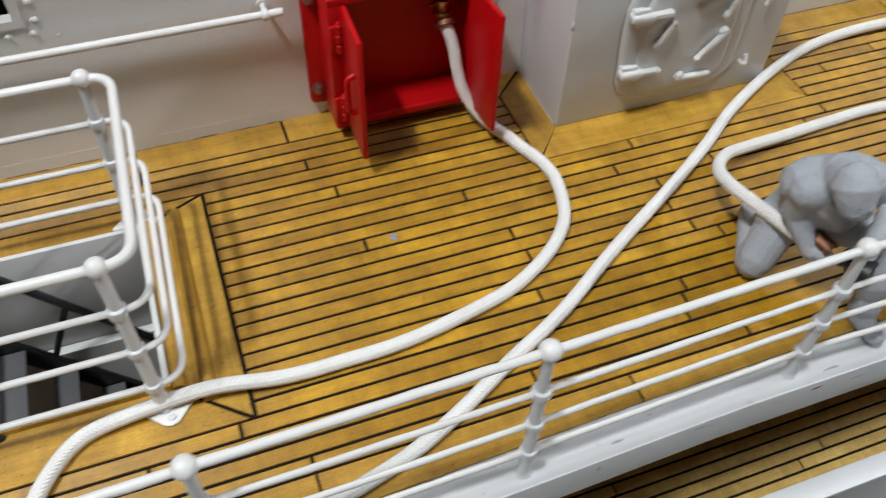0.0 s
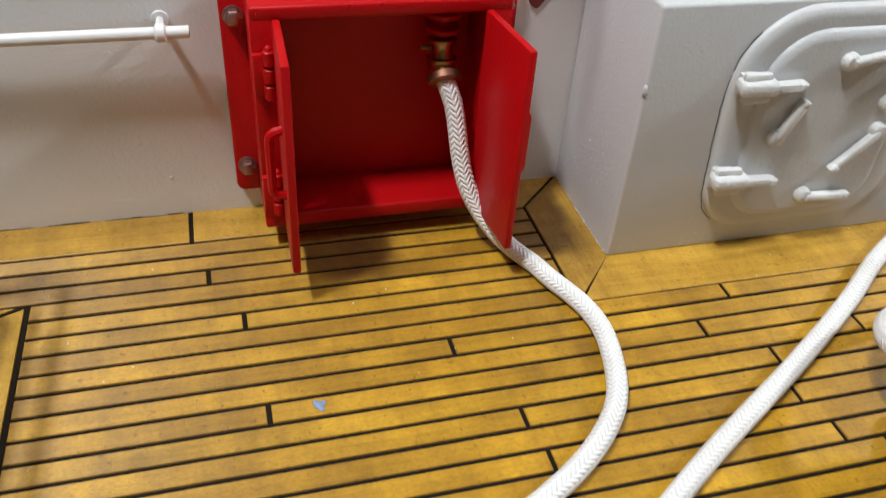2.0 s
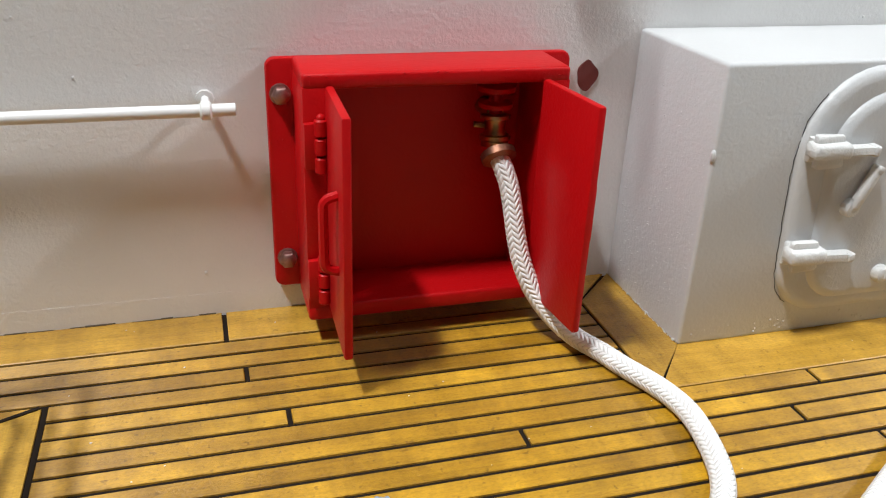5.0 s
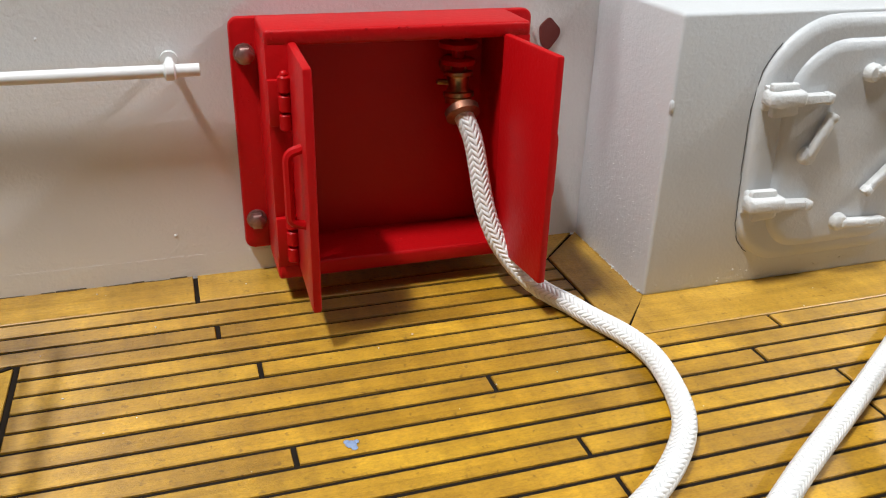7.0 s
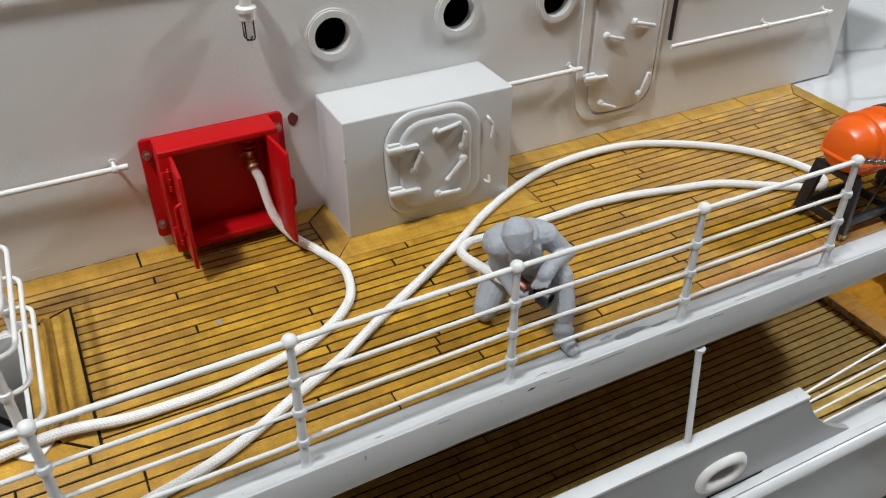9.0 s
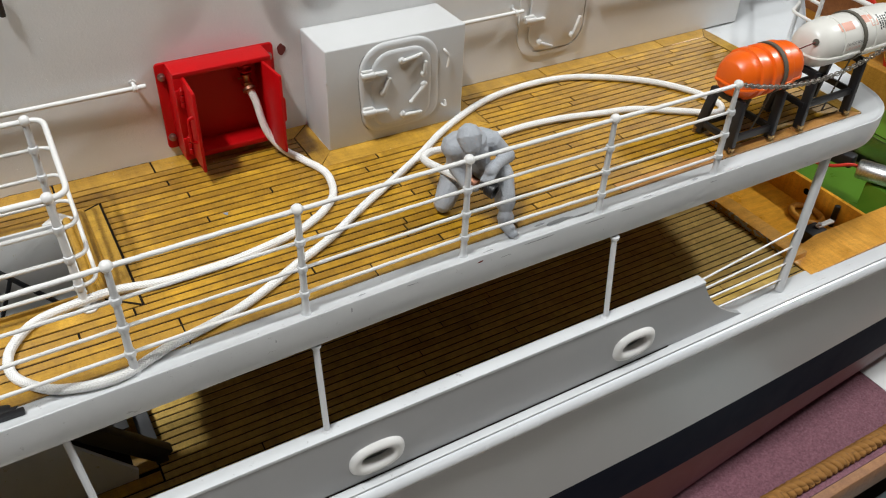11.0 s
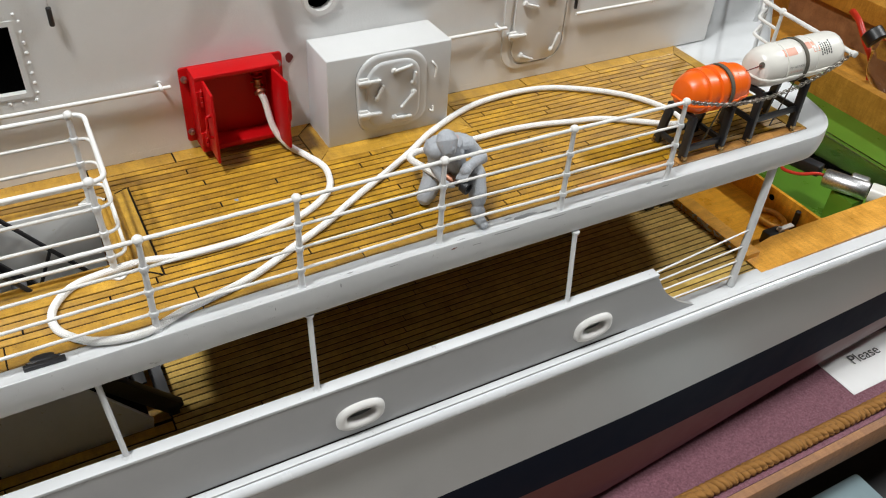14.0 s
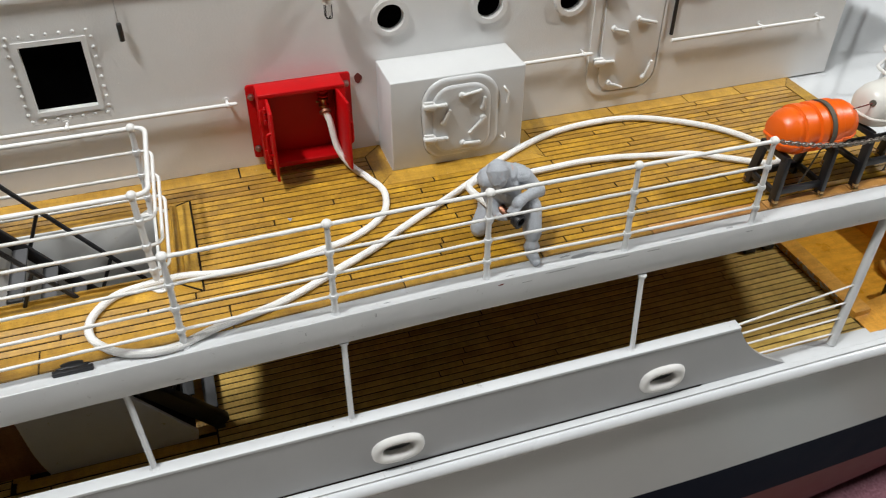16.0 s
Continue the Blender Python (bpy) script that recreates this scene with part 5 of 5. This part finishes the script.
for za, zb, xa in ((-59.5, -58.5, 152), (-67, -69.5, 156), (-76, -79.5, 161), (-86.5, -89.5, 170.5)):
    part("rail", rod(B(), (xa, -133.5, za), (224 + (zb + 97) * 0.205, -132 + (zb + 97) * 0.137, zb), 0.58, 8), GLOSSW, low)
for cx, cz in ((-31, -82.4), (110.5, -82.2)):
    bm = B()
    lip = [(0.0, 4.4), (0.9, 4.3), (2.0, 3.4), (2.5, 1.9), (2.3, 0.6), (1.6, -0.5), (0.2, -1.2), (-2.0, -1.4)]
    loops = []
    for out, grow in lip:
        ring = []
        for k in range(44):
            c, q = math.cos(2 * math.pi * k / 44), math.sin(2 * math.pi * k / 44)
            ring.append(bm.verts.new((cx + (8.6 + grow) * math.copysign(abs(c) ** 0.8, c), -136.2 - out, cz + (4.6 + grow) * math.copysign(abs(q) ** 0.8, q))))
        loops.append(ring)
    for r0, r1 in zip(loops, loops[1:]):
        for k in range(44):
            bm.faces.new((r0[k], r0[(k + 1) % 44], r1[(k + 1) % 44], r1[k]))
    single("fairlead_ring", bm, GLOSSW, (cx, -137.2, cz), "white oval fairlead ring set in the bulwark", "fairlead", "fairleads in the bulwark")
single("bulwark_backing", box(B(), -340, 145, -133.1, -132.6, -96.5, -62), BULG, (0, -133.5, LZ), "inner grey lining of the bulwark", "bulwark", kind="structure")

for x in (226.0, 240.0):
    single("black_block", box(B(), x, x + 8, -47, -36, LZ, LZ + 5, 0.8), BLACK, (x + 4, -41, LZ), "small black block on the lower deck planks", "block", "black blocks on the lower deck")

# open hull end with its fittings
hl = thing("open_hull_end", (400, -100, LZ), "open hull end in orange varnished plywood", "hull", kind="structure")
part("side_board", prism(B(), [(252, -131.4), (880, -129), (880, -106), (286, -106), (268, -109), (252, -118.5)], "z", LZ - 5, LZ + 0.3), PLY, hl, "varnished plywood side deck")
part("end_beam", box(B(), 251.4, 263, -118, 60, LZ - 20, LZ + 4.2, 0.5), PLYY, hl, "varnished timber cross beam")
random.seed(53)
bm = B()
for _ in range(70):
    ball(bm, (251.3, random.triangular(-112, -40, -80), LZ + random.uniform(0.3, 4.4)), random.uniform(0.3, 0.9), 6, (0.4, 1.6, 0.8))
part("glue_crust", bm, TRUNKG, hl, "pale crust of dried glue")
part("bulkhead", box(B(), 378, 381, -106, 400, -230, -128), CELLWOOD, hl, "orange plywood bulkhead")
part("bulkhead", box(B(), 286, 384, -109, -106, -230, LZ - 5), CELLWOOD, hl)
part("cell_floor", box(B(), 258, 378, -106, 400, -152, -148), CELLWOOD, hl)
# No opening is cut; a black disc paints the hole's shade.
part("drain_hole_disc", lathe(B(), (377.95, -35, -136.5), (-1, 0, 0), [(0, 2.6), (0.1, 2.6), (0.12, 1.0)], 16), DARK, hl, "black disc standing in for a shaded round hole")
part("green_floor", box(B(), 381, 680, -106, 400, -215, -205), GREEN, hl, "green painted hull bottom inside")
part("green_side", box(B(), 384, 900, -109, -106, -215, LZ - 5), GREEN, hl)
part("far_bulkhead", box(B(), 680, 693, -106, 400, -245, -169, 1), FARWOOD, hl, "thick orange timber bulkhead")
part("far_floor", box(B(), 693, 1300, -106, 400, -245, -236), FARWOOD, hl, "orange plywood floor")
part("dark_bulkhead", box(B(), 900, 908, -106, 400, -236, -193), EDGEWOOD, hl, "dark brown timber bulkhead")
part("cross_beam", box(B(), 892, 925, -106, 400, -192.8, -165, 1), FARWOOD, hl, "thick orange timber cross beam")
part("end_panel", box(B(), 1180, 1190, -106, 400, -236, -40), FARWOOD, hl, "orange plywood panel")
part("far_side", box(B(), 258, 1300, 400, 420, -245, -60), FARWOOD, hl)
mot = thing("electric_motor", (470, -40, -170), "silver electric motor with a white end cap and red leads", "motor")
part("can", lathe(B(), (467, -17, -152), (0.43, -0.9, 0.03), [(0, 7), (1.5, 8.2), (36, 8.2), (37.5, 7)], 24), STEEL, mot)
part("collar", lathe(B(), (486, -30, -151), (0.43, -0.9, 0.03), [(0, 5), (1, 6.2), (14, 6.2), (15, 5)], 18), STEEL, mot)
part("cap", lathe(B(), (484, -52, -151), (0.43, -0.9, 0.03), [(0, 9), (17, 9), (19, 7)], 20), CREAM, mot, "white plastic end cap")
part("lead", tube(B(), spline([(466, -17, -150), (456, -16, -146), (444, -8, -148), (440, 6, -150), (450, 16, -150), (462, 16, -150)], 2), 1.5, 8), WIRE, mot, "red insulated wire")
part("connector", beam(B(), (462, 16, -150), (468, -12, -149), 11, 11, bevel=2), BLACK, mot, "black connector")
part("cradle", box(B(), 470, 486, -50, -26, -204.9, -160.5, 2), GREEN, mot)
sv = thing("small_servo", (346, -70, -148), "small black servo with a white horn on the cell floor", "servo")
part("case", box(B(), 338, 354, -76, -64, -148, -137, 1), BLACK, sv)
part("horn", box(B(), 348, 364, -72, -68, -136.9, -135, 0.6), CREAM, sv, "white plastic horn")
part("screw", lathe(B(), (350, -70, -135), (0, 0, 1), [(0, 1.8), (1.2, 1.6)], 12), STEEL, sv)
single("wooden_ring", tube(B(), [(367 + 9 * math.cos(2 * math.pi * k / 30), -48 + 12 * math.sin(2 * math.pi * k / 30), -145.6) for k in range(30)], 2.3, 10, closed=True), PLY, (367, -48, -148), "pale wooden ring on the cell floor", "ring")
single("black_dowel", lathe(B(), (375, -64, -148), (0, 0, 1), [(0, 2.2), (17, 2.2), (17.6, 1.6)], 14), BLACK, (375, -64, -148), "short black dowel standing beside the plywood bulkhead", "dowel")
jar = thing("plastic_bottle", (800, 120, -236), "clear plastic bottle with a black cap leaning in the far compartment", "bottle")
lean = Vector((0, -0.86, -0.51))
part("bottle", lathe(B(), Vector((800, 190, -166)) + lean * 5, lean, [(0, 10), (5, 10), (12, 15), (24, 27), (34, 30), (98, 30), (104, 26)], 28), GLASS, jar)
part("cap", lathe(B(), Vector((800, 190, -166)) - lean * 10, lean, [(0, 11), (1.5, 13), (15, 13), (16, 12)], 24), BLACK, jar, "black ribbed cap")
single("red_lever", tube(B(), spline([(846, 262, -168), (834, 240, -171), (830, 218, -190), (832, 204, -206), (834, 196, -232)], 3), 4.2, 12), WIRE, (834, 220, -232), "red plastic lever standing in the far compartment", "lever")
single("clear_tray", box(box(B(), 560, 615, -70, 160, -204.8, -202, 0.5), 612, 615, -70, 160, -201.9, -198, 0.5), GLASS, (590, 50, -205), "clear plastic tray lying on the green floor", "tray")

# ---- table and hall ----
TZ = -294.5
table = thing("table", (200, 360, TZ - 30), "brown timber display table with square legs", "table")
part("tabletop", box(B(), -900, 1300, -177, 900, TZ - 30, TZ - 1.2, 2), EDGEWOOD, table)
for x in (-840, 1240):
    for y in (-110, 840):
        part("leg", box(B(), x - 30, x + 30, y - 30, y + 30, -1050, TZ - 30.1, 3), EDGEWOOD, table)
single("table_cloth", box(B(), -895, 1295, -170, 895, TZ - 1.1, TZ + 0.4, 0.3), CARPET, (0, 300, TZ - 1), "burgundy felt cloth covering the table", "cloth")
bm = B()
for s in range(3):
    pts = [(x, -160.5 + 3.1 * math.cos(2 * math.pi * (x / 19.0 + s / 3)), TZ + 5.2 + 3.1 * math.sin(2 * math.pi * (x / 19.0 + s / 3))) for x in np.arange(-300, 900, 2.0)]
    tube(bm, pts, 3.3, 10)
single("barrier_rope", bm, ROPE, (300, -160.5, TZ), "thick golden brown laid rope along the table's edge", "rope")
single("cradle", box(box(B(), -220, -180, -90, 200, TZ + 0.4, -289, 1), 560, 600, -40, 200, TZ + 0.4, -289, 1), EDGEWOOD, (0, 0, TZ), "wooden cradle under the hull", "cradle")
card = thing("notice_card", (500, -120, TZ + 0.4), "white card with printed black words lying on the cloth", "card")
part("sheet", box(B(), 433.5, 562, -142.5, -97, TZ + 0.5, TZ + 1.1), CARDW, card)
fc = bpy.data.curves.new("words", "FONT")
fc.body, fc.size = "Please", 15 * MM
txt = new("words", fc)
me = bpy.data.meshes.new_from_object(txt.evaluated_get(bpy.context.evaluated_depsgraph_get()))
bpy.data.objects.remove(txt)
me.materials.append(INK)
words = new("printed_words", me)
words.parent = card
words.location = Vector((463 - 500, -117.5 + 120, 1.3)) * MM
single("storage_box", box(B(), 358, 490, -420, -156, -560, -420, 4), PALEBLUE, (450, -300, -560), "pale blue plastic storage box beside the table", "box")
low = thing("low_table", (600, -300, -1050), "low black table standing under the display table's edge", "table")
part("tabletop", box(B(), 0, 1900, -500, 260, -590, -560.2, 2), BLACK, low)
for x in (40, 1860):
    for y in (-460, 220):
        part("leg", box(B(), x - 20, x + 20, y - 20, y + 20, -1050, -590.1, 2), BLACK, low)
hall = B()
box(hall, -4000, 4000, -4000, 4000, -1080, -1050)
single("floor", hall, ROOMF, (0, 0, -1050), "pale beige hall floor", "floor", kind="structure")
single("ceiling", box(B(), -4000, 4000, -4000, 4000, 1950, 1980), ROOMC, (0, 0, 1950), "plain grey hall ceiling", "ceiling", kind="structure")
for nm, a in (("wall_north", (-4000, 4000, 4000, 4030)), ("wall_south", (-4000, 4000, -4030, -4000)), ("wall_east", (4000, 4030, -4000, 4000)), ("wall_west", (-4030, -4000, -4000, 4000))):
    single(nm, box(B(), *a, -1050, 1950), ROOMW, ((a[0] + a[1]) / 2, (a[2] + a[3]) / 2, 0), "plain pale hall wall", "wall", kind="structure")

# ---- laid planks, piece by piece ----
PITCH, FIRST, SEAM = 4.2, -9.8, 0.78


def plank_obj(name, parent, material, x0, x1, y0, y1, top, thick):
    """One plank with softened upper edges, its own object."""
    bm = B()
    c = 0.14
    lo = [(x0, y0), (x1, y0), (x1, y1), (x0, y1)]
    hi = [(x0 + c, y0 + c), (x1 - c, y0 + c), (x1 - c, y1 - c), (x0 + c, y1 - c)]
    return slab(bm, name, parent, material, lo, hi, top, thick)


def slab(bm, name, parent, material, lo, hi, top, thick):
    cx, cy = sum(p[0] for p in lo) / len(lo), sum(p[1] for p in lo) / len(lo)
    n = len(lo)
    a = [bm.verts.new((x, y, top - thick)) for x, y in lo]
    b = [bm.verts.new((x, y, top - 0.12)) for x, y in lo]
    c = [bm.verts.new((x, y, top)) for x, y in hi]
    for r0, r1 in ((a, b), (b, c)):
        for k in range(n):
            bm.faces.new((r0[k], r0[(k + 1) % n], r1[(k + 1) % n], r1[k]))
    bm.faces.new(c)
    ob = new(name, mesh_of(name, bm, material, (cx, cy, top), True))
    ob.parent = parent
    ob.location = (Vector((cx, cy, top)) - base_of(parent)) * MM
    return ob


def poly_plank(name, parent, material, pts, top=0.0, thick=0.9):
    cx, cy = sum(p[0] for p in pts) / len(pts), sum(p[1] for p in pts) / len(pts)
    shrink = [(x + (0.15 if x < cx else -0.15), y + (0.15 if y < cy else -0.15)) for x, y in pts]
    return slab(B(), name, parent, material, pts, shrink, top, thick)


random.seed(11)
BUTTS = {0: [-117, 40, 190], 1: [100, 222], 2: [-73.2, 137.8], 3: [190], 5: [-67.9, 78], 7: [17.8, 130], 8: [-35.4, 82.1], 9: [73], 10: [-65.9, 100.3], 12: [-28.6], 13: [16.2, 138.6], 14: [-27.3], 15: [104],
         17: [-30.0, 113.8], 18: [26.4], 20: [104.1], 21: [-126], 22: [-160], 23: [-93.5, 60]}
for k in range(24):
    ya, yb = FIRST - PITCH * k - SEAM / 2, FIRST - PITCH * (k + 1) + SEAM / 2
    x_left = -330.0 if k < 3 or k >= 20 else -102.4
    x_right = 254.6
    cuts = sorted(set(BUTTS.get(k, [])))
    marks = [m for m in cuts if x_left + 8 < m < x_right - 8]
    # fill long runs with further joints
    pos = [x_left] + marks + [x_right]
    ext = []
    for a, b in zip(pos, pos[1:]):
        ext.append(a)
        while b - a > (400 if k < 3 else 150):
            a += random.uniform(95, 135)
            if b - a > 25:
                ext.append(a)
    ext.append(x_right)
    for a, b in zip(ext, ext[1:]):
        segs = [(a + SEAM / 2, b - SEAM / 2)]
        if yb > -38.9:  # rows that stop at the locker and its margin
            segs = []
            if a < -10.2:
                segs.append((a + SEAM / 2, min(b, -10.2) - SEAM / 2))
            if b > 81.0:
                segs.append((max(a, 81.0) + SEAM / 2, b - SEAM / 2))
        for s0, s1 in segs:
            if s1 - s0 > 2:
                plank_obj("plank", deck, PLANK, s0, s1, yb, ya, 0.0 + random.uniform(-0.05, 0.05), 0.9)
MX = [-340, -205, -117.5, -75.8]
for a, b in zip(MX, MX[1:]):
    plank_obj("margin_plank", deck, TRIMX, a + 0.4, b - 0.4, -9.5, 0.3, 0.0, 0.9)
poly_plank("margin_plank", deck, TRIMX, [(-75.4, -9.5), (-10.6, -9.5), (-0.7, 0.3), (-75.4, 0.3)])
poly_plank("margin_plank", deck, TRIMX, [(81.4, -9.5), (137.2, -9.5), (137.2, 0.3), (71.8, 0.3)])
poly_plank("margin_plank", deck, TRIMX, [(223.3, -9.5), (254.8, -9.5), (263.0, 0.3), (223.3, 0.3)])
for a, b in zip([137.5, 187], [187, 223]):
    plank_obj("margin_plank", deck, TRIMX, a + 0.3, b - 0.3, -9.5, 0.3, 0.0, 0.9)
poly_plank("margin_plank", deck, TRIMY, [(-10.0, -9.6), (0.3, 0.2), (0.3, -27.6), (-10.0, -39.0)])
poly_plank("margin_plank", deck, TRIMX, [(-9.4, -39.2), (0.6, -27.2), (71.2, -27.2), (80.6, -39.2)])
poly_plank("margin_plank", deck, TRIMY, [(80.9, -38.8), (70.9, -27.6), (70.9, 0.2), (80.9, -9.6)])
poly_plank("margin_plank", deck, TRIMY, [(255.2, -110.2), (263.3, -117.0), (263.3, 0.3), (255.2, -9.6)])
EX = [-330, -167.5, -93.5, -20, 45, 101.5, 165, 215, 263.1]
for a, b in zip(EX, EX[1:]):
    poly_plank("margin_plank", deck, TRIMR if a > 100 else TRIMX, [(a + 0.3, edge_plank(a) + 0.2), (b - 0.3, edge_plank(b) + 0.2), (b - (0.3 if b < 255 else 8.5), -110.9), (a + 0.3, -110.9)])

random.seed(23)
for k in range(29):
    ya = -8.0 - 4.35 * k
    yb = ya - 4.35
    x = -111.6 if -95.5 < yb and ya < -30 else -330.0
    if x > -200:
        for xa, xb in ((-330, -270 + 5 * (k % 5)), (-270 + 5 * (k % 5), -207.5)):
            plank_obj("plank", lower, PLANK2, xa + 0.3, xb - 0.3, yb + 0.44, ya - 0.44, LZ, 0.45)
    while x < 250:
        nx = min(251.0, x + random.uniform(110, 190))
        if 251 - nx < 40:
            nx = 251.0
        plank_obj("plank", lower, PLANK2, x + 0.3, nx - 0.3, yb + 0.44, ya - 0.44, LZ + random.uniform(-0.04, 0.04), 0.45)
        x = nx
